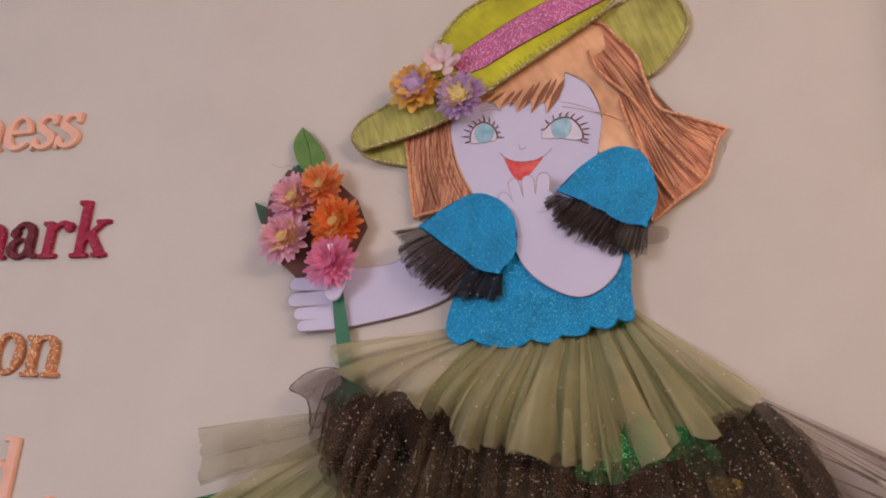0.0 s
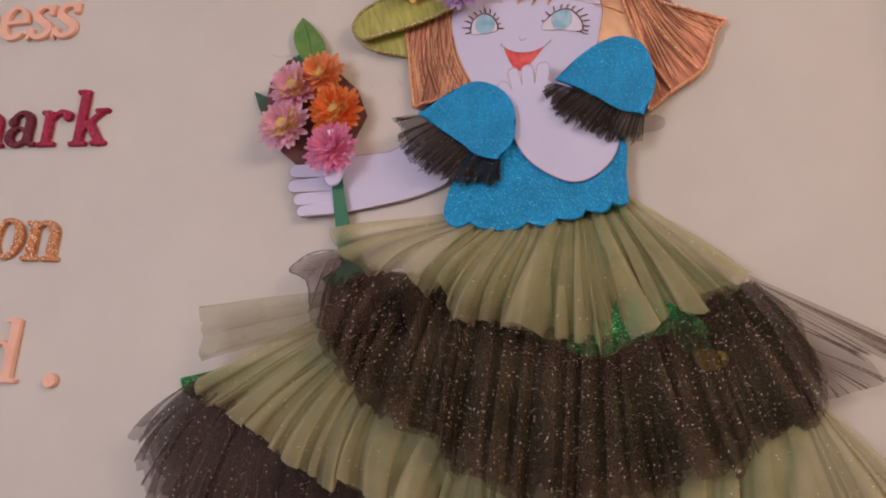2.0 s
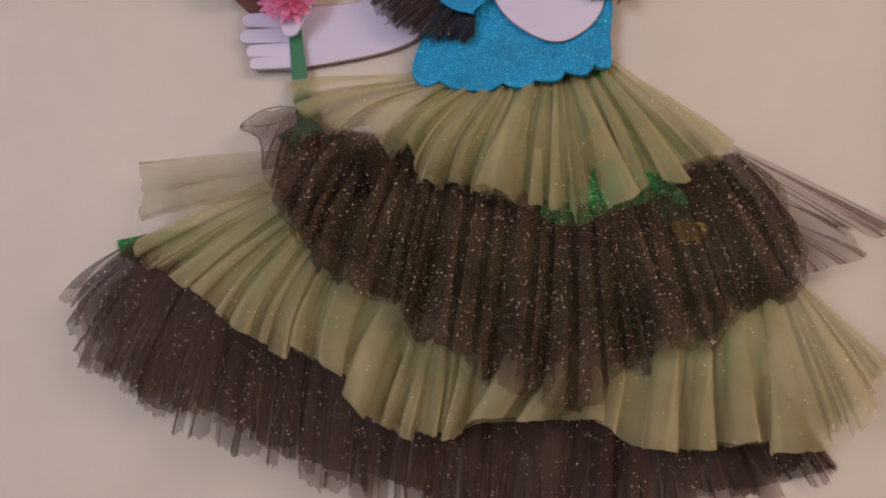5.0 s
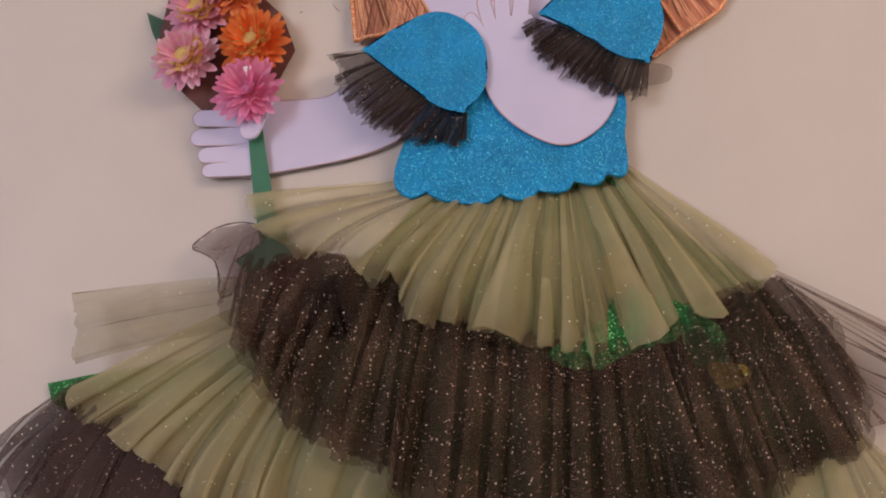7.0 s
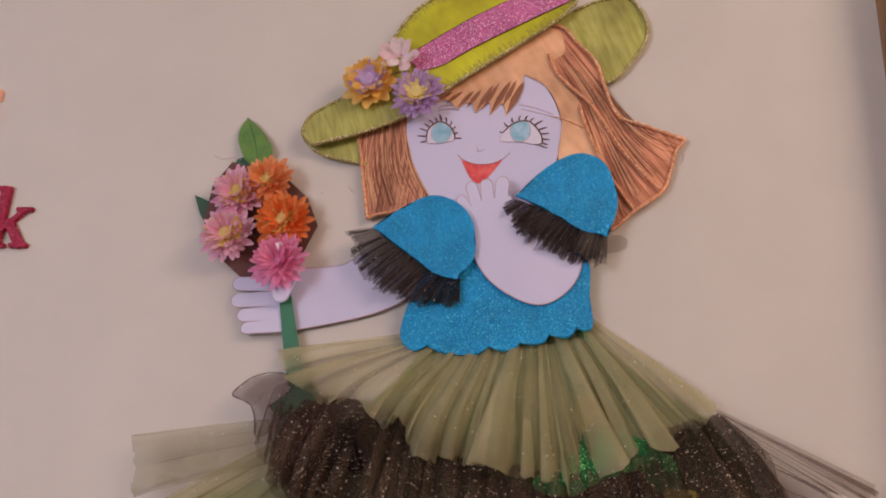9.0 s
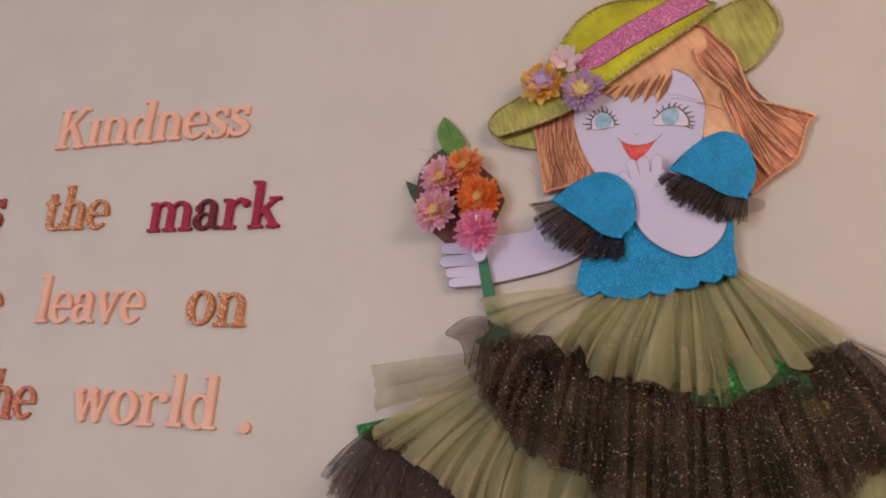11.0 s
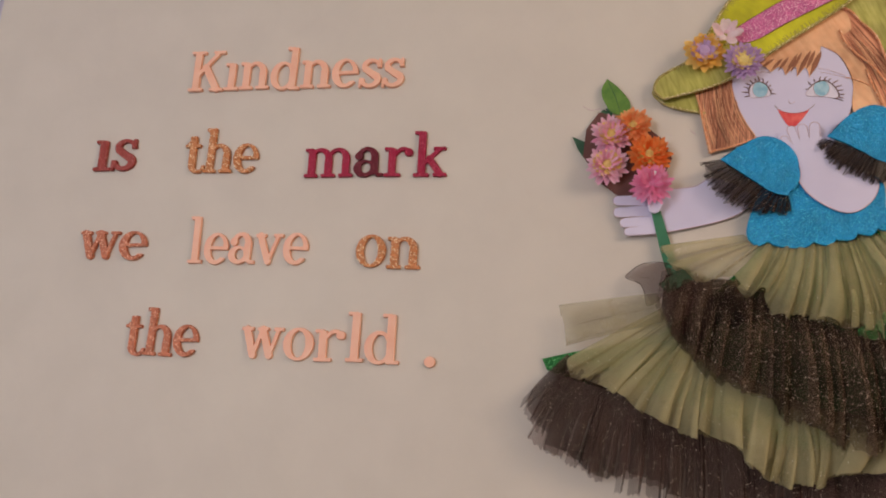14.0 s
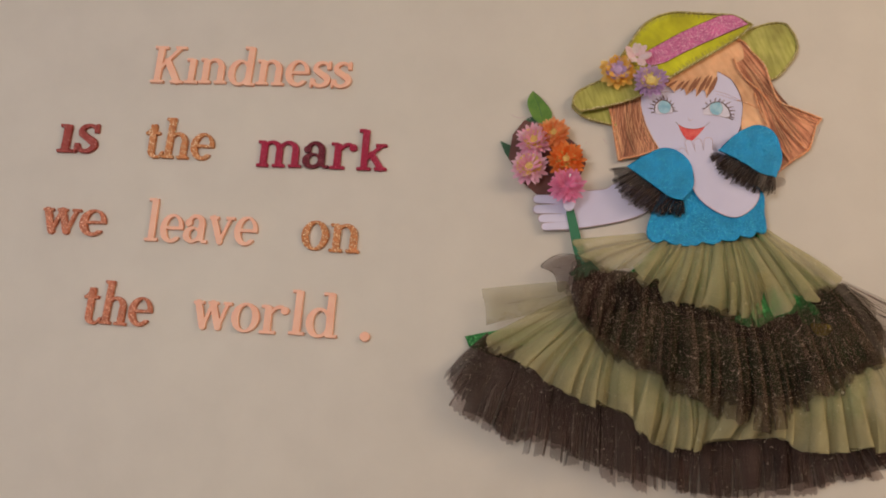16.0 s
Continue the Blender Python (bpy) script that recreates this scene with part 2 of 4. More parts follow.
def petal_paper(name, a, b):
    m, nt, bsdf = material(name)
    info = nt.nodes.new("ShaderNodeObjectInfo")
    col = mix(nt, info.outputs["Random"], a, b)
    fib = ramp(nt, noise_tex(nt, coords(nt), 300.0), [(0.3, (0.86, 0.86, 0.86)), (0.7, (1.1, 1.1, 1.1))])
    nt.links.new(mix(nt, 1.0, col, fib, "MULTIPLY"), bsdf.inputs["Base Color"])
    bsdf.inputs["Roughness"].default_value = 0.7
    # thin paper lets some light through
    glow, both = nt.nodes.new("ShaderNodeBsdfTranslucent"), nt.nodes.new("ShaderNodeMixShader")
    both.inputs[0].default_value = 0.3
    nt.links.new(col, glow.inputs["Color"])
    nt.links.new(bsdf.outputs[0], both.inputs[1])
    nt.links.new(glow.outputs[0], both.inputs[2])
    nt.links.new(both.outputs[0], nt.nodes["Material Output"].inputs["Surface"])
    return m


PETAL_PINK = petal_paper("pale_pink_paper", (0.96, 0.44, 0.66), (0.98, 0.70, 0.83))
PETAL_HOT = petal_paper("hot_pink_paper", (0.97, 0.30, 0.56), (0.98, 0.48, 0.70))
PETAL_ORANGE = petal_paper("orange_paper", (0.98, 0.22, 0.04), (0.98, 0.40, 0.12))
PETAL_PEACH = petal_paper("peach_orange_paper", (0.98, 0.34, 0.12), (0.98, 0.53, 0.25))
PETAL_GOLD = petal_paper("golden_yellow_paper", (0.94, 0.52, 0.09), (0.98, 0.68, 0.22))
PETAL_PURPLE = petal_paper("purple_paper", (0.56, 0.36, 0.70), (0.72, 0.52, 0.82))
PETAL_BLUSH = petal_paper("blush_paper", (0.96, 0.72, 0.80), (0.97, 0.86, 0.90))
YELLOW = petal_paper("yellow_fringe_paper", (0.96, 0.76, 0.24), (0.98, 0.88, 0.46))


# ---- building helpers ----
ORIGIN = {}


def thing(name, origin, label, category, group=""):
    ob = new(name)
    ob.empty_display_size = 0.02
    ob.location = origin
    ORIGIN[ob] = Vector(origin)
    return tagged(ob, label, category, group)


def part(name, bm, mats, parent, label="", smooth=False):
    """Links a bmesh, in world coordinates, as one mesh under parent."""
    o = ORIGIN[parent]
    bmesh.ops.translate(bm, verts=bm.verts, vec=-o)
    ob = mesh_object(name, bm, mats, smooth)
    ob.parent = parent
    ORIGIN[ob] = o
    if label:
        ob["label"] = label
    return ob


def mesh_object(name, bm, mats, smooth=False):
    me = bpy.data.meshes.new(name)
    bmesh.ops.recalc_face_normals(bm, faces=bm.faces) if not smooth else None
    bm.to_mesh(me)
    bm.free()
    for m in mats if isinstance(mats, (list, tuple)) else [mats]:
        me.materials.append(m)
    if smooth:
        for p in me.polygons:
            p.use_smooth = True
    return new(name, me)


def solo(name, bm, mats, origin, label, category, group="", kind="", smooth=False):
    """A thing that is one mesh."""
    bmesh.ops.translate(bm, verts=bm.verts, vec=-Vector(origin))
    ob = mesh_object(name, bm, mats, smooth)
    ob.location = origin
    return tagged(ob, label, category, group, kind)


def mm(points):
    """Millimetres on the wall (from x = 0, z = 1.5 m) to metres."""
    return [(x / 1000.0, 1.5 + z / 1000.0) for x, z in points]


def spline(pts, closed=True, steps=6, corners=()):
    """A Catmull-Rom line through pts; at the numbered corners it breaks."""
    p = [Vector(a) for a in pts]
    n, out = len(p), []
    for i in range(n if closed else n - 1):
        a, b = p[i], p[(i + 1) % n]
        before = p[i - 1] if (closed or i) else a
        after = p[(i + 2) % n] if (closed or i + 2 < n) else b
        if i in corners:
            before = a
        if (i + 1) % n in corners:
            after = b
        for k in range(steps):
            t = k / steps
            out.append(0.5 * (2 * a + (b - before) * t + (2 * before - 5 * a + 4 * b - after) * t * t + (3 * a - before - 3 * b + after) * t ** 3))
    if not closed:
        out.append(p[-1])
    return out


def add_card(bm, outline, back, thick, index=0, bevel=0.0005):
    """A cut-out of card or foam: the outline in x, z, standing from y = -back to -(back + thick)."""
    vs = [bm.verts.new((p[0], -back - thick, p[1])) for p in outline]
    face = bm.faces.new(vs)
    face.normal_update()
    if face.normal.y > 0:
        face.normal_flip()
    face.material_index = index
    rear = [bm.verts.new((p[0], -back, p[1])) for p in outline]
    n = len(vs)
    rim = []
    for i in range(n):
        f = bm.faces.new((vs[i], rear[i], rear[(i + 1) % n], vs[(i + 1) % n]))
        f.material_index = index
        rim.append(f)
    if bevel:
        bmesh.ops.bevel(bm, geom=[e for e in face.edges], offset=bevel, segments=1, affect="EDGES", clamp_overlap=True, material=-1)


def card(outline, back, thick, bevel=0.0005):
    bm = bmesh.new()
    add_card(bm, outline, back, thick, 0, bevel)
    return bm


def add_tube(bm, line, depth, radius, index=0, closed=False, sides=6, wobble=0.12, seed=1):
    """A cord laid along a line in x, z at the depth."""
    n = len(line)
    rnd = random.Random(seed)
    rings = []
    for i, p in enumerate(line):
        a = line[i - 1] if (i or closed) else line[0]
        b = line[(i + 1) % n] if (closed or i + 1 < n) else line[-1]
        d = Vector((b[0] - a[0], 0, b[1] - a[1]))
        d = d.normalized() if d.length > 1e-9 else Vector((1, 0, 0))
        side = Vector((-d.z, 0, d.x))
        r = radius * (1 + rnd.uniform(-wobble, wobble))
        if not closed and i in (0, n - 1):
            r *= 0.5
        c = Vector((p[0], -depth, p[1]))
        rings.append([bm.verts.new(c + r * (math.cos(k * 2 * math.pi / sides) * side + math.sin(k * 2 * math.pi / sides) * Vector((0, -1, 0)))) for k in range(sides)])
    for i in range(n if closed else n - 1):
        a, b = rings[i], rings[(i + 1) % n]
        for k in range(sides):
            f = bm.faces.new((a[k], b[k], b[(k + 1) % sides], a[(k + 1) % sides]))
            f.material_index, f.smooth = index, True
    if not closed:
        for ring in (rings[0], rings[-1]):
            bm.faces.new(ring).material_index = index


def disc(cx, cz, rx, rz, n=24):
    return [(cx + rx * math.cos(2 * math.pi * i / n), cz + rz * math.sin(2 * math.pi * i / n)) for i in range(n)]


def capsule(a, b, ra, rb, n=8):
    """The outline of a finger: a tapered bar with round ends."""
    a, b = Vector(a), Vector(b)
    w = math.atan2((b - a).y, (b - a).x)
    out = [(a.x + ra * math.cos(w + math.pi / 2 + math.pi * i / n), a.y + ra * math.sin(w + math.pi / 2 + math.pi * i / n)) for i in range(n + 1)]
    return out + [(b.x + rb * math.cos(w - math.pi / 2 + math.pi * i / n), b.y + rb * math.sin(w - math.pi / 2 + math.pi * i / n)) for i in range(n + 1)]


def box_bm(x0, x1, y0, y1, z0, z1, bevel=0.0):
    bm = bmesh.new()
    bmesh.ops.create_cube(bm, size=1.0, matrix=Matrix.Translation(((x0 + x1) / 2, (y0 + y1) / 2, (z0 + z1) / 2)) @ Matrix.Diagonal((x1 - x0, y1 - y0, z1 - z0, 1)))
    if bevel:
        bmesh.ops.bevel(bm, geom=bm.edges[:], offset=bevel, segments=2, affect="EDGES")
    return bm


# ---- the room ----
def slab(name, mat, label, category, *dims):
    return solo(name, box_bm(*dims), mat, ((dims[0] + dims[1]) / 2, (dims[2] + dims[3]) / 2, dims[4]), label, category, kind="structure")


area_lamp("recess_window_light", (-2.2, 0.55, 1.9), (-0.4, 0.9, 1.8), 0.6, 0.9, 3.2, (0.80, 0.84, 1.0))
slab("wall_display", WALL, "cream painted wall that carries the paper display", "wall", -0.248, 3.2, 0.0, 0.14, 0.0, 2.7)
slab("wall_recess", COOL_WALL, "pale lilac-white wall set back beyond the display wall's end", "wall", -2.6, 0.2, 0.95, 1.07, 0.0, 2.7)
slab("wall_recess_side", COOL_WALL, "pale wall that closes the recess", "wall", 0.2, 0.32, 0.14, 1.07, 0.0, 2.7)
slab("wall_west", WALL, "cream painted side wall of the room", "wall", -2.72, -2.6, -3.1, 1.07, 0.0, 2.7)
slab("wall_east", WALL, "cream painted side wall of the room", "wall", 3.2, 3.32, -3.1, 0.14, 0.0, 2.7)
slab("wall_south", WALL, "cream painted long wall facing the display", "wall", -2.72, 3.32, -3.22, -3.1, 0.0, 2.7)
slab("floor", FLOOR, "plain brown floor of the room", "floor", -2.72, 3.32, -3.22, 1.07, -0.1, 0.0)
slab("ceiling", CEILING, "white painted ceiling", "ceiling", -2.72, 3.32, -3.22, 1.07, 2.7, 2.8)


# ---- picture frame at the right ----
def picture_frame(x0, z0, x1, z1, wide, deep):
    ob = thing("picture_frame", ((x0 + x1) / 2, 0, z0), "tan wooden frame with mitred corners hung on the wall", "picture frame")
    inner = [(x0 + wide, z0 + wide), (x1 - wide, z0 + wide), (x1 - wide, z1 - wide), (x0 + wide, z1 - wide)]
    outer = [(x0, z0), (x1, z0), (x1, z1), (x0, z1)]
    for i in range(4):
        j = (i + 1) % 4
        bm = bmesh.new()
        add_card(bm, [outer[i], outer[j], inner[j], inner[i]], 0.0, deep, 0, 0.004)
        rail = part("rail", bm, WOOD, ob)
        groove = [Vector(outer[k]).lerp(Vector(inner[k]), 0.45) for k in (i, j)]
        bm = bmesh.new()
        add_tube(bm, [groove[0].lerp(groove[1], 0.02), groove[0].lerp(groove[1], 0.98)], deep, 0.0035, sides=8, wobble=0)
        part("moulding", bm, WOOD, rail)
    part("panel", box_bm(x0 + wide - 0.004, x1 - wide + 0.004, -0.012, -0.002, z0 + wide - 0.004, z1 - wide + 0.004), EYE_WHITE, ob, "plain pale panel")


picture_frame(0.976, 1.45, 1.376, 1.922, 0.05, 0.03)


# ---- the paper doll: one mesh ----
FACE = mm([(633, 305), (636, 283), (644, 259), (656, 240), (672, 224), (696, 215), (720, 224), (738, 250), (749, 278), (750, 301), (741, 326), (722, 352), (678, 352), (638, 327)])
ARM_L = mm([(553, 185), (565, 187), (594, 190), (613, 199), (645, 183), (645, 168), (619, 154), (567, 142), (549, 140), (542, 163), (542, 179)])
ARM_R = mm([(674, 238), (681, 230), (689, 219), (690, 197), (701, 178), (719, 165), (735, 160), (748, 164), (760, 176), (764, 191), (754, 199), (724, 217), (716, 237), (699, 245), (684, 243)])
HAIR_BIG = mm([(647, 337), (677, 364), (741, 383), (762, 365), (775, 349), (781, 329), (790, 305), (806, 297), (837, 284), (830, 275), (826, 260), (820, 245), (802, 231), (785, 216), (772, 239), (749, 267), (750, 301), (740, 328), (722, 341)])
FRINGE = mm([(722, 341), (718, 325), (709, 306), (706, 317), (697, 307), (696, 318), (686, 309), (682, 319), (672, 313), (664, 321), (655, 318), (647, 337), (677, 364), (712, 362)])
PEACH = mm([(668, 350), (690, 366), (741, 381), (752, 360), (742, 350), (750, 334), (764, 314), (768, 294), (778, 262), (772, 242), (749, 267), (750, 301), (740, 328), (722, 341), (700, 345)])
HAIR_SMALL = mm([(598, 298), (601, 276), (605, 252), (610, 225), (616, 228), (630, 231), (657, 241), (648, 252), (639, 274), (634, 296), (633, 313), (616, 312)])


def paper_doll():
    bm = bmesh.new()
    # 0 skin, 1 hair, 2 peach hair, 3 cord, 4 ink, 5 faint line, 6 eye white, 7 iris, 8 lips, 9 side hair
    add_card(bm, spline(FACE), 0.0015, 0.0025, 0)
    add_card(bm, spline(HAIR_SMALL, corners=(3, 6)), 0.0041, 0.0006, 9, 0.0002)
    add_card(bm, spline(HAIR_BIG, corners=(8, 13, 18)), 0.0041, 0.0005, 1, 0.0002)
    add_card(bm, spline(PEACH), 0.0047, 0.0001, 2, 0.0)
    add_card(bm, spline(FRINGE, corners=(0, 2, 4, 6, 8, 10)), 0.0049, 0.0001, 2, 0.0)
    for tip, root, wide in (((709, 307), (722, 335), 5.5), ((706, 314), (716, 336), 4), ((697, 308), (712, 336), 5), ((691, 312), (703, 334), 3.5), ((686, 310), (699, 333), 4), ((679, 314), (690, 329), 3.5), ((672, 314), (684, 328), 3.5), ((663, 318), (676, 328), 3), ((655, 319), (668, 328), 3)):
        a, b = (Vector(q) for q in mm([tip, root]))
        d = (b - a).normalized()
        w = Vector((-d.y, d.x)) * wide / 2000
        add_card(bm, [a, a.lerp(b, 0.45) + w, a.lerp(b, 0.8) + w * 0.7, b, a.lerp(b, 0.8) - w * 0.7, a.lerp(b, 0.45) - w], 0.0051, 0.0001, 10, 0.0)
    # copper glitter lines
    edge = spline(HAIR_BIG, corners=(8, 13, 18))
    add_tube(bm, edge[2 * 6:14 * 6], 0.0054, 0.0014, 3, seed=3)
    small = spline(HAIR_SMALL, corners=(3, 6))
    add_tube(bm, small[0:6 * 6 + 1], 0.0054, 0.0013, 3, seed=4)
    for line in ([(740, 358), (748, 338), (769, 316), (779, 301), (796, 272), (819, 245)], [(763, 314), (768, 295), (783, 259), (800, 231)]):
        add_tube(bm, spline(mm(line), False), 0.0060, 0.0012, 3, seed=5)
    add_tube(bm, spline(mm([(743, 305), (753, 302), (766, 295)]), False), 0.0052, 0.0005, 3, seed=6)
    # pencilled strands
    rnd = random.Random(91)
    for inner, outer, count, reach in (([(744, 352), (762, 318), (776, 270), (788, 222)], [(752, 372), (781, 330), (806, 298), (834, 282)], 70, 0.55), ([(603, 298), (605, 262), (613, 230)], [(633, 306), (641, 270), (655, 243)], 60, 0.75)):
        a, b = spline(mm(inner), False, 12), spline(mm(outer), False, 12)
        for n in range(count):
            f, g, t0 = rnd.uniform(0.02, 0.98), rnd.uniform(-0.06, 0.06), rnd.uniform(0.0, 1.0 - reach * 0.6)
            t1 = min(t0 + reach * rnd.uniform(0.4, 1.0), 1.0)
            m = len(a) - 1
            run = [a[round(m * t)].lerp(b[round(m * t)], min(max(f + g * t, 0.01), 0.99)) for t in np.linspace(t0, t1, 8)]
            run = [p for k, p in enumerate(run) if k == 0 or (p - run[k - 1]).length > 1e-4]
            if len(run) > 2:
                add_tube(bm, run, 0.0048, rnd.uniform(0.00022, 0.0005), 10 if n % 2 else 2, sides=4, wobble=0.3, seed=n)
    # arms and fingers
    add_card(bm, spline(ARM_L), 0.0015, 0.0025, 0)
    for n, (a, b, ra, rb) in enumerate((((518.5, 174.5), (549, 175), 5.2, 6.0), ((519, 162), (551, 164), 5.2, 6.0), ((525, 151), (552, 153), 4.8, 5.6), ((528.5, 141.5), (553, 144), 4.2, 5.0))):
        (pa, pb) = mm([a, b])
        add_card(bm, capsule(pa, pb, ra / 1000, rb / 1000), 0.0042, 0.0016 + 0.0004 * n, 0)
        add_tube(bm, [Vector(p) for p in capsule(pa, pb, ra / 1000, rb / 1000)[:11]], 0.0057 + 0.0004 * n, 0.0003, 5, sides=4, wobble=0)
    add_card(bm, capsule(*mm([(554, 165), (559, 182)]), 0.0062, 0.007), 0.0125, 0.002, 0)
    add_tube(bm, spline(ARM_L)[6:20], 0.0040, 0.0004, 5, sides=4)
    add_tube(bm, spline(ARM_L)[30:50], 0.0040, 0.0005, 5, sides=4)
    add_tube(bm, spline(ARM_R)[6:58], 0.0135, 0.0004, 5, sides=4)
    add_card(bm, spline(ARM_R), 0.0119, 0.0016, 0)
    for n, (a, b, ra) in enumerate((((680, 236), (690, 222), 3.6), ((687, 246), (693, 226), 4.1), ((697.5, 247.5), (700, 226), 4.5), ((709, 249), (708, 228), 4.8))):
        pa, pb = mm([a, b])
        rim = capsule(pa, pb, ra / 1000, ra / 1000)
        add_card(bm, rim, 0.01352, 0.00004 + 0.00004 * n, 0, 0.0)
        add_tube(bm, [Vector(pb).lerp(Vector(rim[0]), 0.5 + 0.5 * k) + (Vector(rim[0]) - Vector(pa)) * (0.5 - 0.5 * k) for k in (0, 1)] + [Vector(p) for p in rim[1:9]] + [Vector(rim[8]).lerp(Vector(rim[9]), 0.55)], 0.0136 + 0.00004 * n, 0.00034, 5, sides=4, wobble=0)
    # eyes, mouth, brows
    for lid, centre, r, side in ((mm([(651, 286), (651, 297), (659, 303), (668, 298), (671, 288), (661, 286)]), (661, 294), 7.6, -1), (mm([(705, 287), (713, 299), (725, 302), (734, 293), (735, 283), (720, 285)]), (720, 294), 7.6, 1)):
        rim = spline(lid)
        add_card(bm, rim, 0.0042, 0.0002, 6, 0.0)
        add_tube(bm, rim, 0.0045, 0.00022, 5, True, 4, 0.2, 7)
        c = mm([centre])[0]
        add_card(bm, disc(*c, r / 1000, 0.0088), 0.0045, 0.00015, 7, 0.0)
        add_tube(bm, disc(*c, r / 1000, 0.0088), 0.0046, 0.00025, 5, True, 4, 0.2, 8)
        top = rim[3:27] if side > 0 else rim[1:25]
        add_tube(bm, top, 0.0047, 0.0005, 4, sides=4, seed=9)
        for i in range(0, len(top), 2):
            p = top[i]
            away = Vector((p[0] - c[0], p[1] - c[1] + 0.004)).normalized()
            add_tube(bm, [p, p + away * 0.0026, p + away * (0.0036 + 0.0026 * ((i * 7) % 5) / 4) + Vector((side * 0.0012, 0.0))], 0.0046, 0.00055, 4, sides=4, seed=i)
    add_card(bm, spline(mm([(677, 272), (685, 268.5), (693, 267.5), (701, 268.5), (708, 272), (701, 262), (695, 255), (690, 252.5), (685, 256), (680, 265)]), corners=(0, 4)), 0.0042, 0.0002, 8, 0.0)
    add_tube(bm, spline(mm([(674, 276), (678, 272), (685, 268.5), (693, 267.5), (701, 268.5), (708, 272), (713, 277)]), False), 0.0045, 0.0002, 4, sides=4)
    for line in ([(657, 315), (665, 317), (674, 315)], [(657, 312), (665, 314), (674, 312)], [(718, 316), (730, 313), (744, 307)], [(720, 312), (732, 309), (744, 305)], [(688, 282), (690, 278), (694, 280)]):
        add_tube(bm, spline(mm(line), False), 0.0042, 0.00028, 5, sides=4)
    for side in (spline(FACE)[0:20], spline(FACE)[38:66]):
        add_tube(bm, side, 0.0040, 0.0004, 4, sides=4)
    mats = [SKIN, HAIR, HAIR_LIGHT, COPPER_CORD, INK, FAINT, EYE_CARD, IRIS, LIP, HAIR_SIDE, STRAND]
    solo("paper_doll", bm, mats, (0.69, 0, 1.76), "flat card doll with brown pencilled hair and pale arms", "paper doll")


paper_doll()


# ---- hat ----
def pencil_band(line, depth, wide, seed, closed=True):
    """Pencil shading laid along the inside of an outline: a thin band with an uneven inner edge made of single strokes."""
    rnd = random.Random(seed)
    n = len(line)
    area = sum(line[i - 1][0] * line[i][1] - line[i][0] * line[i - 1][1] for i in range(n))
    sign = 1 if area > 0 else -1
    bm = bmesh.new()
    for i in range(n if closed else n - 1):
        a, b = Vector(line[i]), Vector(line[(i + 1) % n])
        d = b - a
        if d.length < 1e-5:
            continue
        into = Vector((-d.y, d.x)).normalized() * sign
        for k in range(9):
            p, q = a.lerp(b, k / 9), a.lerp(b, (k + 1) / 9)
            r = wide * rnd.uniform(0.2, 1.0)
            y = -depth - 0.00001 * rnd.random()
            slant = d * rnd.uniform(-0.4, 0.4)
            bm.faces.new([bm.verts.new((w[0], y, w[1])) for w in (p, q, q + into * r + slant, p + into * r * rnd.uniform(0.7, 1.1) + slant)])
    return bm


def sun_hat():
    hat = thing("sun_hat", (0.68, 0, 1.85), "lime green card sun hat edged with olive glitter cord", "paper hat")
    front = spline(mm([(555, 293), (559, 306), (571, 315), (593, 329), (617, 368), (633, 394), (651, 408), (672, 414), (699, 413), (724, 412), (741, 410), (761, 399), (747, 384), (723, 367), (690, 345), (661, 325), (631, 304), (600, 292), (564, 283)]), corners=(11, 18))
    lobe = spline(mm([(742, 383), (766, 399), (784, 405), (799, 405), (807, 396), (813, 381), (811, 365), (800, 348), (787, 334), (771, 334), (748, 360)]))
    under = spline(mm([(555, 295), (575, 300), (606, 300), (608, 269), (601, 270), (575, 276), (561, 284)]), corners=(2, 3))
    crown = part("crown", card(front, 0.0082, 0.0025), HAT_GREEN, hat)
    part("shading", pencil_band(front, 0.01075, 0.008, 81), HAT_PENCIL, crown, "olive pencil shading")
    part("brim", card(lobe, 0.0012, 0.0025), HAT_SHADE, hat)
    part("brim", card(under, 0.0012, 0.0025), HAT_SHADE, hat)
    for line, depth, closed, seed in ((front, 0.0108, True, 11), (lobe[4:52], 0.0040, False, 12), (under[20:] + under[:2], 0.0040, False, 13)):
        bm = bmesh.new()
        add_tube(bm, line, depth, 0.0015, 0, closed, seed=seed)
        part("cord", bm, OLIVE_CORD, hat, "olive glitter cord")
    bm = bmesh.new()
    add_tube(bm, spline(mm([(597, 331), (620, 341), (640, 345)]), False), 0.0108, 0.0011, 0, seed=14)
    part("cord", bm, OLIVE_CORD, hat, "olive glitter cord")
    brim = spline(mm([(556, 293), (560, 305), (572, 314), (594, 328), (620, 339), (648, 343), (664, 326), (631, 305), (600, 293), (565, 284)]), corners=(5, 6, 9))
    part("brim", card(brim, 0.0104, 0.0006, 0.0), HAT_SHADE, hat)
    band = spline(mm([(632, 356), (675, 384), (711, 403), (726, 409), (741, 409), (755, 399), (723, 383), (687, 364), (660, 348), (642, 343)]), corners=(0, 5, 9))
    part("band", card(band, 0.0108, 0.0012), PINK_GLITTER, crown, "pink glitter hat band")


sun_hat()


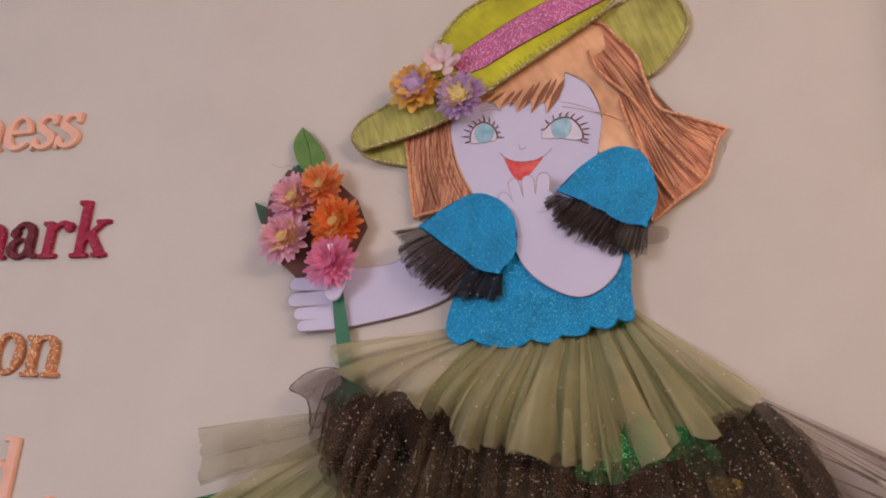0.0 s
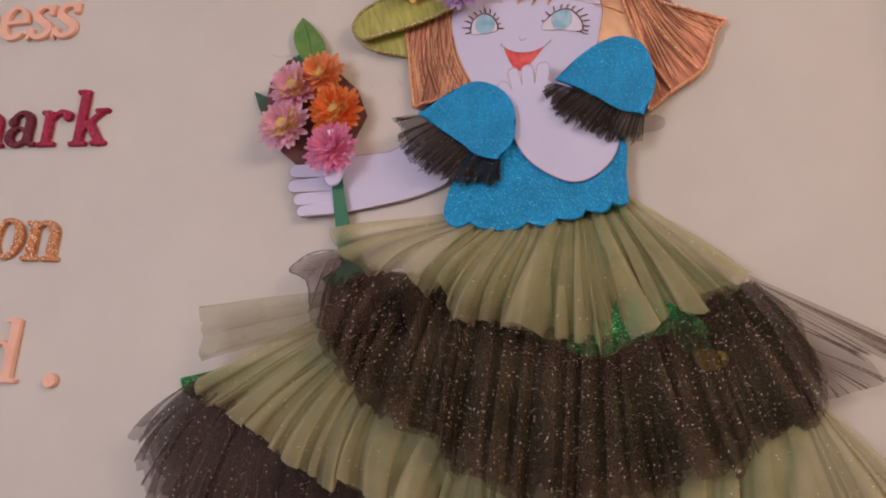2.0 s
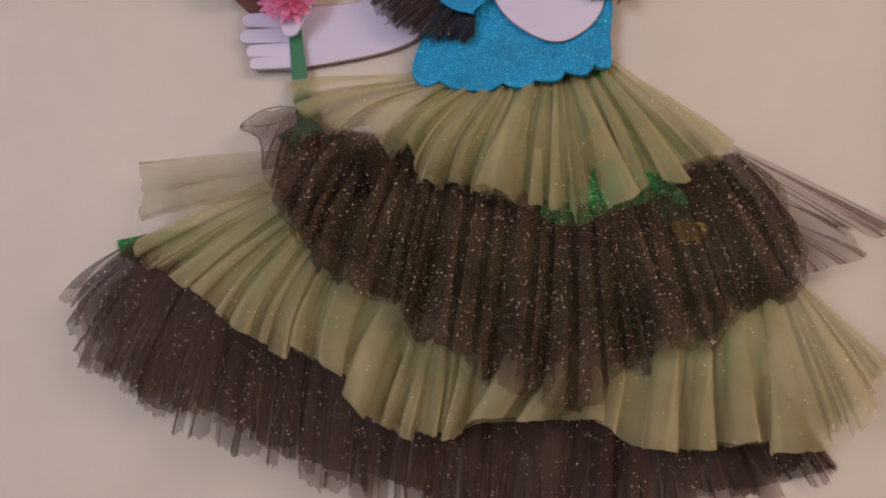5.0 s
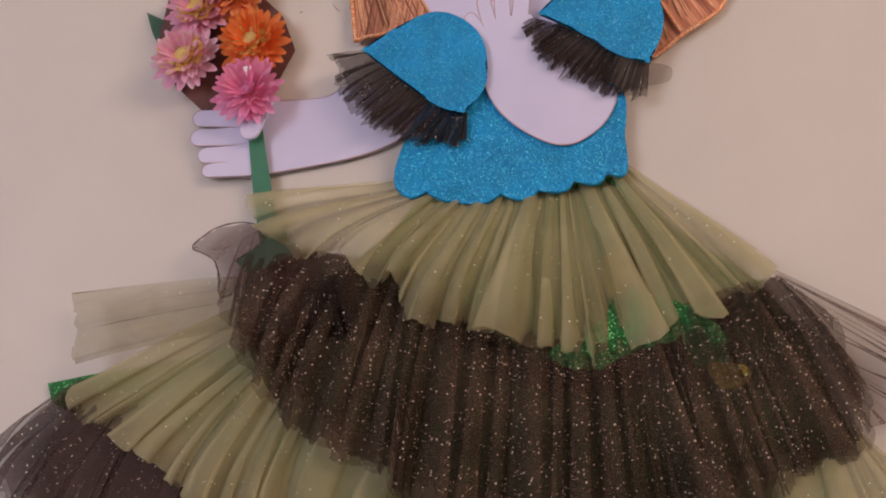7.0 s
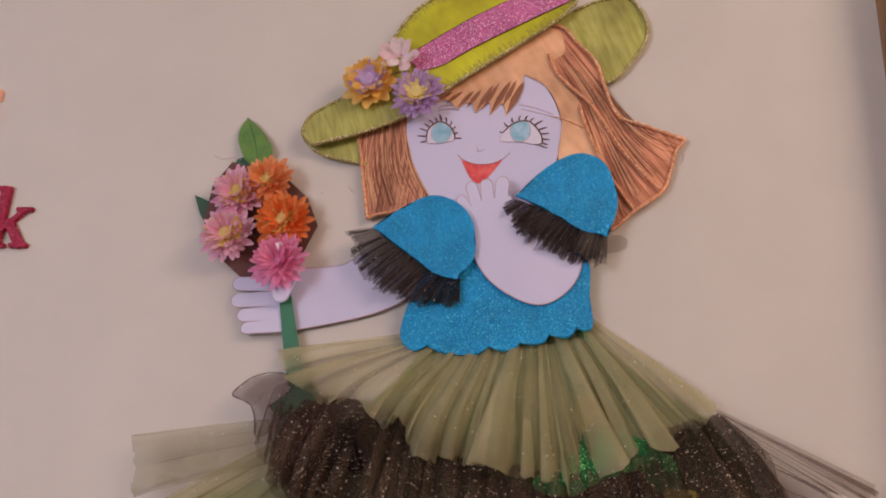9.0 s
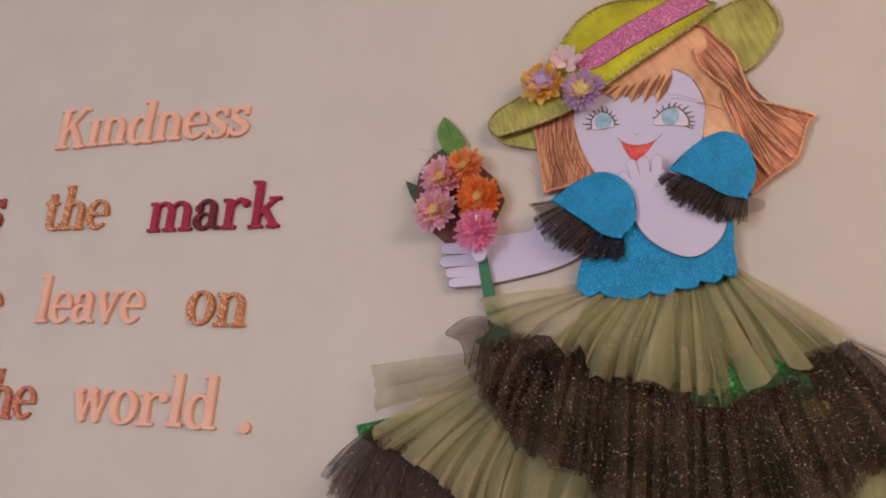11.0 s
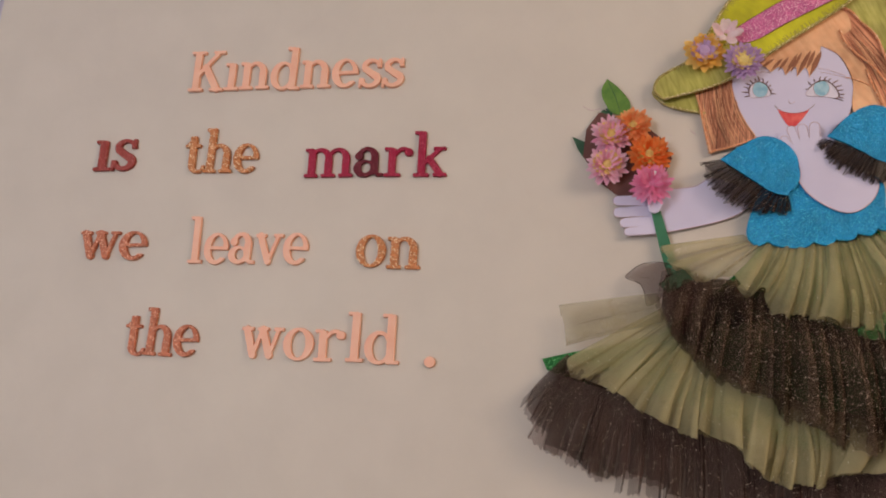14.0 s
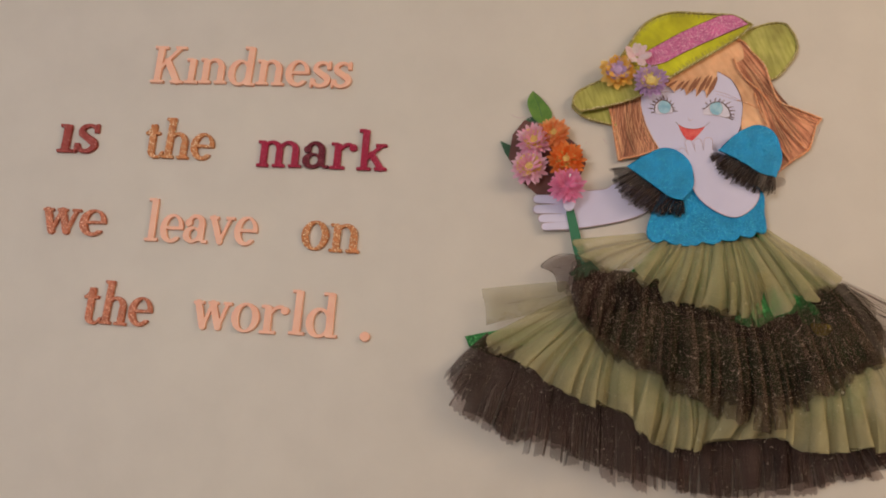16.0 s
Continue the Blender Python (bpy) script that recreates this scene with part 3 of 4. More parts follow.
# ---- bodice and sleeves ----
BODICE = mm([(659, 187), (650, 170), (643, 149), (642, 137), (646, 130), (653, 127), (661, 131), (671, 126), (687, 125), (696, 126), (703, 131), (713, 128), (720, 130), (724, 134), (733, 133), (740, 135), (743, 140), (753, 138), (758, 140), (761, 145), (768, 143), (772, 148), (770, 166), (768, 193), (744, 202), (690, 203)])
solo("bodice", card(spline(BODICE, corners=(6, 10, 13, 16, 19)), 0.0088, 0.0028, 0.0008), BLUE_GLITTER, (0.705, 0, 1.625), "blue glitter foam bodice with a scalloped hem", "paper dress top")


def ribbon_noise(u, seed):
    return noise.noise(Vector((u, seed * 7.3, 0.5)))


SWELL = ((0.0, 0.42), (0.2, 0.85), (0.4, 1.0), (0.58, 0.8), (0.75, 0.42), (1.0, 0.28))


def pleats(g, h, count, depth, swell, seed, reach=1.0, ragged=0.05, start=0.15, widen=1.6, tilt=0.0035, ease=1.0, nv=10, ns=5, level=False, bridge=99, wander=0.7):
    """One length of net in knife pleats: flat, uneven, overlapping folds that run from the gather line g to the hem h (x, z), joined behind by the turned-back cloth; each fold has its own cut."""
    ga, ha = spline(g, False, 20), spline(h, False, 20)
    lengths = [0.0]
    for p, q in zip(ha, ha[1:]):
        lengths.append(lengths[-1] + (q - p).length)
    total = lengths[-1]

    def along(line, u):
        want = min(max(u, 0.0), 1.0) * total
        k = min(int(np.searchsorted(lengths, want, "right")) - 1, len(line) - 2)
        return line[k].lerp(line[k + 1], (want - lengths[k]) / max(lengths[k + 1] - lengths[k], 1e-9))

    rnd = random.Random(seed)
    bm = bmesh.new()
    last = None
    for n in range(count):
        uc = (n + 0.5 + rnd.uniform(-0.4, 0.4)) / count
        half = 0.5 * widen * rnd.uniform(0.5, 1.5) / count
        twist = rnd.uniform(-wander, wander) * half
        side = rnd.choice((-1, 1, 1))
        cut, slope, lift = rnd.uniform(-1, 1), rnd.uniform(-0.55, 0.55), rnd.uniform(0, 0.0035)
        bow, pinch, crisp = rnd.uniform(-0.0016, 0.0034), rnd.uniform(0.5, 1.0) if bridge > nv else rnd.uniform(1.4, 2.0), rnd.random() < 0.4
        off = 1.0 if level else float(np.interp(uc, *zip(*SWELL)))
        sway = rnd.uniform(-0.010, 0.010) * 20.0 / max(count, 12)
        rows = []
        for j in range(nv + 1):
            v = j / nv
            row = []
            for i in range(ns + 1):
                c = i / ns
                a = along(ga, uc + (c - 0.5) * 2 * half * pinch)
                b = along(ha, uc + twist + sway * math.sin(math.pi * v * 1.3) + (c - 0.5) * 2 * half)
                end = reach * v * (1 + ragged * v * (cut + slope * (c - 0.5) + 0.35 * ribbon_noise(c * 6 + n * 3.1, seed)))
                p = a.lerp(b, end)
                y = off * (depth + swell * math.sin(math.pi * (start + (0.77 - start) * v ** ease))) + side * tilt * 2 * (c - 0.5) * (0.1 + 0.9 * v)
                y += bow * (1 - (2 * c - 1) ** 2) * v + lift * (0.2 + 0.8 * v) + 0.0016 * ribbon_noise(c * 3 + n * 1.7 + v * 2.5, seed + 3) * v
                row.append(bm.verts.new((p[0], -max(y, 0.0016), p[1])))
            rows.append(row)
        for ra, rb in zip(rows, rows[1:]):
            for k in range(ns):
                bm.faces.new((ra[k], ra[k + 1], rb[k + 1], rb[k])).smooth = True
        edge = [row[0] for row in rows]
        for col in (0, ns) if crisp else ():
            for ra, rb in zip(rows, rows[1:]):
                bm.edges.get((ra[col], rb[col])).smooth = False
        if last:
            for k in range(min(nv, bridge)):
                bm.faces.new((last[k], edge[k], edge[k + 1], last[k + 1]))
        last = [row[-1] for row in rows]
    return bm


def ruffle(g, h, folds, depth, swell, amp, seed, shape=SWELL, start=0.05, ease=1.0, over=0.12, lean=0.3, ragged=0.04, reach=1.0, gather=0.25, nv=14, per=14, broad=0.0, slit=0.0):
    """A gathered length of net: soft folds of uneven width that stand out between the gather line g and the hem h, lean over one another and widen downwards; each fold has its own cut."""
    ga, ha = spline(g, False, 20), spline(h, False, 20)
    run = np.cumsum([0.0] + [(q - p).length for p, q in zip(ha, ha[1:])])
    run /= run[-1]
    gx, gz, hx, hz = ([p[k] for p in line] for line, k in ((ga, 0), (ga, 1), (ha, 0), (ha, 1)))
    rnd = np.random.default_rng(seed)
    wide = rnd.uniform(0.2, 1.0, folds) ** 1.6 + 0.10
    edge = np.concatenate([[0.0], np.cumsum(wide) / wide.sum()])
    s = np.linspace(0, 1, per + 1)[None, :]
    v = np.linspace(0, 1, nv + 1)[:, None]
    waves = [(rnd.uniform(60, 260), rnd.uniform(0, 6.28), rnd.uniform(-3, 3), rnd.uniform(0.4, 1.0)) for _ in range(7)]
    slow = [(rnd.uniform(5, 14), rnd.uniform(0, 6.28), rnd.uniform(2, 5), rnd.uniform(0, 6.28)) for _ in range(3)]
    crests = np.cumsum(rnd.uniform(0.5, 1.5, max(folds // 3, 3)))
    crests = np.concatenate([[0.0], crests / crests[-1]])
    verts, faces = [], []
    k = per + 1
    for n in range(folds):
        w = edge[n + 1] - edge[n]
        big = w * folds
        o, tip, cut, slope = over * rnd.uniform(0.6, 1.35), rnd.uniform(-lean, lean), rnd.uniform(-1, 1), rnd.uniform(-0.5, 0.5)
        merge, wave = rnd.uniform(0.7, 1.3), rnd.uniform(0, 6.28)
        stand = 0.5 - 0.5 * np.cos(2 * np.pi * s)
        open_v = gather + (1 - gather) * v ** (1.05 * merge)
        u = edge[n] + w * (s + o * (0.5 + 0.5 * v) * np.sin(4 * np.pi * s) + tip * stand * v)
        drift = sum(0.0022 * np.sin(f * u + p) * np.sin(q * v + r) * v for f, p, q, r in slow)
        u = u + slit * (edge[n] + 0.5 * w - u) * np.clip(v * 2 - 1, 0, 1)
        u = np.clip(u + drift + 0.10 * w * np.sin(2.2 * v + wave) * v, 0, 1)
        end = reach * v * (1 + ragged * v * (cut + slope * (s - 0.5) + 0.12 * np.sin(23 * s + wave)))
        x = np.interp(u, run, gx) * (1 - end) + np.interp(u, run, hx) * end
        z = np.interp(u, run, gz) * (1 - end) + np.interp(u, run, hz) * end
        off = np.interp(u, *zip(*shape))
        y = off * (depth + swell * np.sin(np.pi * (start + (0.77 - start) * v ** ease)))
        y = y + amp * min(big, 1.7) * stand * open_v * (0.45 + 0.55 * off)
        # broad swells carry several folds each, steep on one flank
        y = y + broad * off * (np.interp(u, crests, np.arange(len(crests))) % 1.0) ** 1.5 * v
        y = y + sum(0.00028 * a * np.sin(f * u + p + q * v) for f, p, q, a in waves) * (0.35 + v)
        base = len(verts)
        verts += [(float(a), -max(float(b), 0.0016), float(c)) for a, b, c in zip(x.ravel(), y.ravel(), z.ravel())]
        faces += [(base + j * k - (nv + 1) * k + per, base + j * k, base + (j + 1) * k, base + (j + 1) * k - (nv + 1) * k + per) for j in range((nv if not slit else nv // 2) if n else 0)]
        faces += [(base + j * k + i, base + j * k + i + 1, base + (j + 1) * k + i + 1, base + (j + 1) * k + i) for j in range(nv) for i in range(per)]
    me = bpy.data.meshes.new("ruffle")
    me.from_pydata(verts, [], faces)
    bm = bmesh.new()
    bm.from_mesh(me)
    bpy.data.meshes.remove(me)
    return bm


def joined(*bms):
    out = bmesh.new()
    for b in bms:
        me = bpy.data.meshes.new("tmp")
        b.to_mesh(me)
        b.free()
        out.from_mesh(me)
        bpy.data.meshes.remove(me)
    return out


def puff_sleeve(cap, g, h, seed, extra=None):
    cx = sum(p[0] for p in cap) / len(cap) / 1000
    cz = 1.5 + sum(p[1] for p in cap) / len(cap) / 1000
    ob = thing("puff_sleeve", (cx, 0, cz), "blue glitter foam puff sleeve with a frayed black tulle frill", "paper sleeve", "sleeves of the dress")
    part("cap", card(spline(mm(cap), corners=(0, 7)), 0.0150, 0.0028, 0.0009), BLUE_GLITTER, ob)
    frill = joined(ruffle(mm(g), mm(h), 17, 0.0112, 0.003, 0.005, seed, ((0, 1), (1, 1)), over=0.15, ragged=0.14, nv=8, per=10), pleats(mm(g), mm(h), 34, 0.0108, 0.003, seed + 20, 1.0, 0.19, widen=1.6, tilt=0.002, level=True))
    part("frill", frill, FRILL_TULLE, ob, "black tulle frill", True)
    if extra:
        part("frill", card(spline(mm(extra)), 0.003, 0.0006, 0.0), BLACK_SHEER, ob, "sheer tulle end")


puff_sleeve([(619, 214), (637, 227), (658, 237), (675, 233), (687, 221), (691, 205), (690, 191), (680, 177), (665, 181), (643, 196)],
            [(620, 216), (643, 199), (665, 185), (682, 178)], [(600, 211), (619, 176), (646, 163), (683, 160)], 31)
puff_sleeve([(720, 237), (736, 254), (752, 265), (766, 268), (780, 260), (787, 240), (787, 225), (781, 208), (764, 213), (745, 225)],
            [(718, 237), (745, 227), (764, 217), (782, 209)], [(709, 233), (727, 208), (753, 192), (781, 190)], 32,
            [(779, 212), (788, 213), (795, 210), (794, 203), (783, 200), (779, 203)])


# ---- skirt ----
def matched(g, h, jagged):
    """The points of the gather line g that belong to a jagged hem cut along the even hem h."""
    xs = [p[0] for p in h]
    return [(float(np.interp(x, xs, [p[0] for p in g])), float(np.interp(x, xs, [p[1] for p in g]))) for x, z in jagged]


def puff(outline, depth, height, seed):
    """A loose bubble of net with a gathered rim and creased crown."""
    rim = spline(outline)
    mid = sum(rim, Vector((0, 0))) / len(rim)
    bm = bmesh.new()
    rings = []
    for k in range(8):
        r = 1 - k / 8
        rings.append([bm.verts.new((mid.x + (p.x - mid.x) * r, -depth - height * (1 - r * r) - 0.0060 * ribbon_noise(i * 0.42 + k * 0.35, seed) * (0.4 + r), mid.y + (p.y - mid.y) * r)) for i, p in enumerate(rim)])
    n = len(rim)
    for a, b in zip(rings, rings[1:]):
        for i in range(n):
            bm.faces.new((a[i], a[(i + 1) % n], b[(i + 1) % n], b[i]))
    bm.faces.new(rings[-1])
    add_tube(bm, rim, depth + 0.0003, 0.0005, 0, True, 5, 0.3, seed)
    return bm


def tulle_skirt():
    sk = thing("tulle_skirt", (0.70, 0, 1.40), "tiered olive and black glitter tulle skirt with frayed hems", "tulle skirt")
    base = mm([(445, 11), (450, 0), (478, -9), (540, -25), (600, -45), (680, -74), (790, -70), (866, -52), (880, 2), (876, 36), (862, 66), (842, 90), (800, 116), (768, 146), (662, 138), (640, 108), (600, 72), (560, 40), (510, 26), (472, 18)])
    part("base_card", card(base, 0.0012, 0.0018), GREEN_GLITTER, sk, "green glitter foam skirt base under the tulle")
    # lowest black tier, which stands well off the wall at its loose end
    loose = ((0.0, 1.0), (0.3, 0.9), (0.55, 0.55), (1.0, 0.15))
    full = ((0.0, 0.5), (0.2, 0.85), (0.4, 1.0), (0.6, 0.95), (0.8, 0.75), (1.0, 0.5))
    upper = ((0.0, 0.5), (0.2, 0.85), (0.4, 1.0), (0.6, 0.9), (0.75, 0.66), (0.88, 0.42), (1.0, 0.3))
    t4g = mm([(470, 16), (476, 10), (486, 6), (500, 2), (516, -4), (536, -12), (558, -20), (589, -30), (617, -42), (675, -62), (732, -60), (789, -52), (833, -50), (877, -40)])
    t4h = mm([(431, -26), (428, -48), (449, -72), (470, -80), (497, -99), (526, -104), (554, -109), (590, -119), (620, -128), (675, -138), (731, -144), (787, -132), (861, -112), (915, -92)])
    low = part("tier", ruffle(t4g, t4h, 36, 0.008, 0.014, 0.010, 41, loose, ragged=0.14, broad=0.006, slit=0.22), BLACK_LOWER, sk, "black glitter tulle tier", True)
    # darkened lining paints the shade seen between the lowest folds
    part("lining", ruffle(t4g, t4h, 20, 0.005, 0.011, 0.004, 42, loose, ragged=0.08, reach=0.95, over=0.06), BLACK_SHADED, low, "black tulle lining, coloured darker as shade between the folds", True)
    part("lining", ruffle(t4g, t4h, 30, 0.004, 0.010, 0.003, 61, loose, ragged=0.14, reach=0.99, over=0.05, slit=0.1), MAUVE_SHEER, low, "sheer mauve-brown tulle underlayer", True)
    # olive tier
    t3g = mm([(560, 64), (565, 53), (574, 41), (588, 30), (609, 12), (638, -2), (669, -15), (691, -24), (723, -30), (758, -34), (781, -33), (807, -18), (839, -2), (864, 6), (880, 13), (886, 18)])
    t3h = mm([(474, 14), (480, -6), (514, -22), (547, -42), (596, -58), (624, -70), (653, -92), (690, -97), (707, -87), (743, -82), (777, -77), (797, -88), (837, -88), (875, -81), (912, -72), (935, -30)])
    mid = part("tier", ruffle(t3g, t3h, 30, 0.011, 0.017, 0.012, 43, full, over=0.16, lean=0.5, ragged=0.06, gather=0.08, broad=0.006), OLIVE_TULLE, sk, "olive tulle tier", True)
    # the lining's darker tone paints shade into this tier's fold valleys
    part("lining", ruffle(t3g, t3h, 22, 0.009, 0.014, 0.004, 44, full, ragged=0.05, reach=0.95, over=0.06), OLIVE_SHADED, mid, "olive tulle lining, coloured darker as shade between the folds", True)
    part("panel", ruffle(mm([(556, 78), (560, 66), (566, 50)]), mm([(461, 63), (465, 42), (468, 22)]), 3, 0.012, 0.006, 0.003, 69, ((0, 1), (1, 1)), ragged=0.02, over=0.05), OLIVE_SHADED, mid, "flat sheer olive tulle end", True)
    # upper black tier
    t2h = mm([(560, 66), (569, 36), (586, 18), (601, -3), (612, -10), (640, -16), (657, -20), (665, -41), (680, -47), (694, -49), (711, -59), (738, -70), (776, -69), (783, -54), (800, -46), (815, -32), (838, -26), (849, -13), (866, -2), (886, 6), (889, 24), (884, 46), (872, 70)])
    t2g = mm([(564, 97), (582, 96), (606, 94), (624, 92), (636, 89), (654, 84), (664, 79), (674, 75), (686, 69), (698, 64), (712, 59), (736, 53), (760, 51), (768, 54), (778, 59), (788, 65), (802, 74), (814, 80), (828, 86), (841, 90), (848, 92), (850, 92), (852, 91)])
    tier = part("tier", ruffle(t2g, t2h, 36, 0.015, 0.021, 0.014, 45, upper, over=0.17, lean=0.55, ragged=0.05, broad=0.010), BLACK_TULLE, sk, "black glitter tulle tier", True)
    # same darkened net, colouring in the valleys of the upper folds
    part("lining", ruffle(t2g, t2h, 30, 0.012, 0.018, 0.004, 46, upper, ragged=0.05, reach=1.0, over=0.06), BLACK_SHADED, tier, "black tulle lining, coloured darker as shade between the folds", True)
    part("lining", ruffle(t2g, t2h, 22, 0.008, 0.012, 0.004, 70, upper, ragged=0.05, reach=0.97, over=0.06), BLACK_LOWER, tier, "brown-black tulle lining", True)
    # bunched net in the darkened copy; its hollow's shade is painted
    part("fold", ruffle(mm([(588, 64), (606, 74), (626, 84)]), mm([(592, 46), (614, 44), (642, 56)]), 5, 0.026, 0.006, 0.006, 64, ((0, 1), (1, 1)), ragged=0.15), BLACK_SHADED, tier, "bunched fold with its deep shade coloured in", True)
    part("fold", ruffle(mm([(560, 98), (572, 103), (588, 100), (604, 92)]), mm([(552, 62), (566, 40), (590, 36), (610, 50)]), 8, 0.0195, 0.005, 0.005, 66, ((0, 1), (1, 1)), ragged=0.15), BLACK_SHEER, tier, "loose sheer gather", True)
    line = mm([(618, 82), (647, 70), (674, 59), (701, 46), (723, 38), (757, 33), (780, 43), (803, 54), (829, 77)])
    heading = [(x, z + 0.005) for x, z in line]
    part("heading", joined(pleats(line, heading, 90, 0.0195, 0.004, 55, 1.0, 0.45, 0.1, widen=2.0, tilt=0.003), pleats(line, [(x, z - 0.009) for x, z in line], 80, 0.0200, 0.004, 56, 1.0, 0.45, 0.1, widen=2.0, tilt=0.003)), FRILL_TULLE, tier, "frayed black gathering edge", True)
    level = ((0, 1), (1, 1))
    part("flare", ruffle(mm([(845, 95), (854, 86), (866, 72), (878, 52), (884, 34)]), mm([(936, 50), (930, 42), (908, 47), (922, 31), (890, 18)]), 9, 0.010, 0.004, 0.006, 47, level, ragged=0.02, over=0.2, lean=0.6), BLACK_SHEER, sk, "sheer black tulle flare", True)
    part("flare", ruffle(mm([(844, 96), (850, 91)]), mm([(936, 52), (930, 43)]), 2, 0.014, 0.004, 0.002, 57, level, ragged=0.02), BLACK_SHEER, sk, "sheer black tulle flare", True)
    part("flare", puff(mm([(526, 94), (532, 101), (541, 107), (556, 110), (572, 106), (574, 96), (566, 84), (558, 72), (547, 66), (545, 76), (541, 86), (535, 90)]), 0.009, 0.013, 48), MAUVE_SHEER, sk, "sheer mauve-brown tulle puff", True)
    rough = random.Random(77)
    strip = [(p[0] + rough.uniform(-0.001, 0.001), p[1] + rough.uniform(-0.0014, 0.0014)) for p in spline(mm([(734, 44), (746, 36), (762, 39), (778, 48), (800, 58), (821, 73), (812, 74), (802, 75), (784, 78), (768, 78), (762, 66), (748, 53)]))]
    bm = card(strip, 0.0115, 0.0012, 0.0)
    for v in bm.verts:
        v.co.y -= 0.09 * max(0.0, 0.83 - v.co.x)
    part("ribbon", bm, GREEN_GLITTER, sk, "green glitter foam strip")
    part("patch", card(spline(mm([(759, 96), (771, 99), (774, 82), (763, 78)])), 0.0135, 0.0006, 0.0), YELLOW_GLITTER, sk, "yellow glitter patch")
    part("patch", card(spline(mm([(801, 64), (816, 66), (824, 55), (822, 42), (806, 45)])), 0.0148, 0.0006, 0.0), GREEN_GLITTER, sk, "green glitter patch")
    part("patch", card(spline(mm([(813, 43), (822, 45), (834, 43), (832, 35), (820, 32)])), 0.0165, 0.0006, 0.0), YELLOW_GLITTER, sk, "yellow glitter patch")
    part("patch", card(spline(mm([(567, 14), (579, 24), (586, 20), (588, 8), (583, 0), (569, 3)])), 0.0135, 0.0006, 0.0), YELLOW_GLITTER, sk, "yellow glitter patch")
    part("sash", card(mm([(557, 86), (584, 104), (591, 92), (566, 77)]), 0.0175, 0.001, 0.0003), DARK_LEAF, sk, "dark green card end")
    # top olive tier
    t1g = mm([(640, 141), (646, 136), (656, 134), (673, 135), (693, 136), (711, 139), (726, 142), (740, 145), (751, 148), (762, 150), (769, 152), (772, 154)])
    t1e = mm([(559, 126), (564, 109), (598, 86), (637, 71), (663, 58), (690, 48), (723, 45), (758, 46), (787, 61), (817, 72), (838, 85), (845, 99)])
    t1h = mm([(559, 124), (568, 107), (586, 96), (598, 86), (611, 90), (623, 86), (637, 72), (649, 79), (656, 62), (670, 57), (688, 50), (704, 51), (720, 45), (741, 43), (762, 41), (770, 51), (786, 58), (802, 70), (818, 69), (825, 79), (836, 83), (846, 98)])
    t1g = matched(t1g, t1e, t1h)
    top = part("tier", ruffle(t1g, t1h, 20, 0.0040, 0.028, 0.014, 50, start=0.0, ease=1.35, over=0.16, lean=0.55, ragged=0.05, gather=0.10, broad=0.008), OLIVE_TULLE, sk, "olive tulle tier", True)
    # darkened net again, so shade shows between the top folds
    part("lining", ruffle(t1g[5:], t1h[5:], 15, 0.0030, 0.026, 0.004, 51, start=0.0, ease=1.35, reach=0.95, ragged=0.04, over=0.06), OLIVE_SHADED, top, "olive tulle lining, coloured darker as shade between the folds", True)


tulle_skirt()


# ---- bouquet ----
def bouquet():
    ob = thing("bouquet_card", (0.53, 0, 1.65), "bouquet backing of mauve-brown card with green leaves and stem", "paper bouquet")
    back = mm([(499, 272), (545, 257), (562, 242), (572, 220), (562, 196), (554, 176), (521, 178), (499, 196), (483, 224), (486, 253)])
    part("backing", card(back, 0.0030, 0.0015), BROWN_CARD, ob)
    leaf = bmesh.new()
    add_card(leaf, spline(mm([(507, 309), (519, 298), (530, 282), (527, 271), (513, 271), (503, 287), (502, 299)]), corners=(0,)), 0.0048, 0.0012, 0)
    blade = part("leaf", leaf, LEAF_GREEN, ob, "bright green leaf")
    vein = bmesh.new()
    add_tube(vein, spline(mm([(508, 306), (515, 290), (520, 272)]), False), 0.0060, 0.0003, 0, sides=4)
    part("vein", vein, DARK_LEAF, blade)
    part("leaf", card(mm([(472, 245), (488, 238), (495, 226), (484, 222), (478, 231)]), 0.0014, 0.0015), DARK_LEAF, ob, "dark green leaf")
    part("leaf", card(mm([(497, 262), (502, 275), (512, 279), (512, 262)]), 0.0014, 0.0015), DARK_LEAF, ob, "dark green leaf")
    part("stem", card(mm([(550, 170), (558, 170), (573, 115), (584, 83), (571, 81), (560, 122)]), 0.0064, 0.0015), STEM_GREEN, ob, "green card stem")


bouquet()


def petal_mesh(length, width, lift, cup, mat, notch=0.0):
    """One cut paper petal, lying along +x of the wall plane, its tip bent forward."""
    bm = bmesh.new()
    rows = []
    prof = (0.30, 0.62, 0.92, 1.0, 0.82, 0.26)
    for i, w in enumerate(prof):
        s = i / (len(prof) - 1)
        x = length * (0.12 + 0.88 * s)
        y = -lift * s ** 1.4
        half = width * 0.5 * w
        rows.append([bm.verts.new((x, y - cup * abs(k) * w, k * half)) for k in (-1, 0, 1)])
    for a, b in zip(rows, rows[1:]):
        for k in range(2):
            bm.faces.new((a[k], b[k], b[k + 1], a[k + 1])).smooth = True
    me = bpy.data.meshes.new("petal")
    bm.to_mesh(me)
    bm.free()
    me.materials.append(mat)
    return me


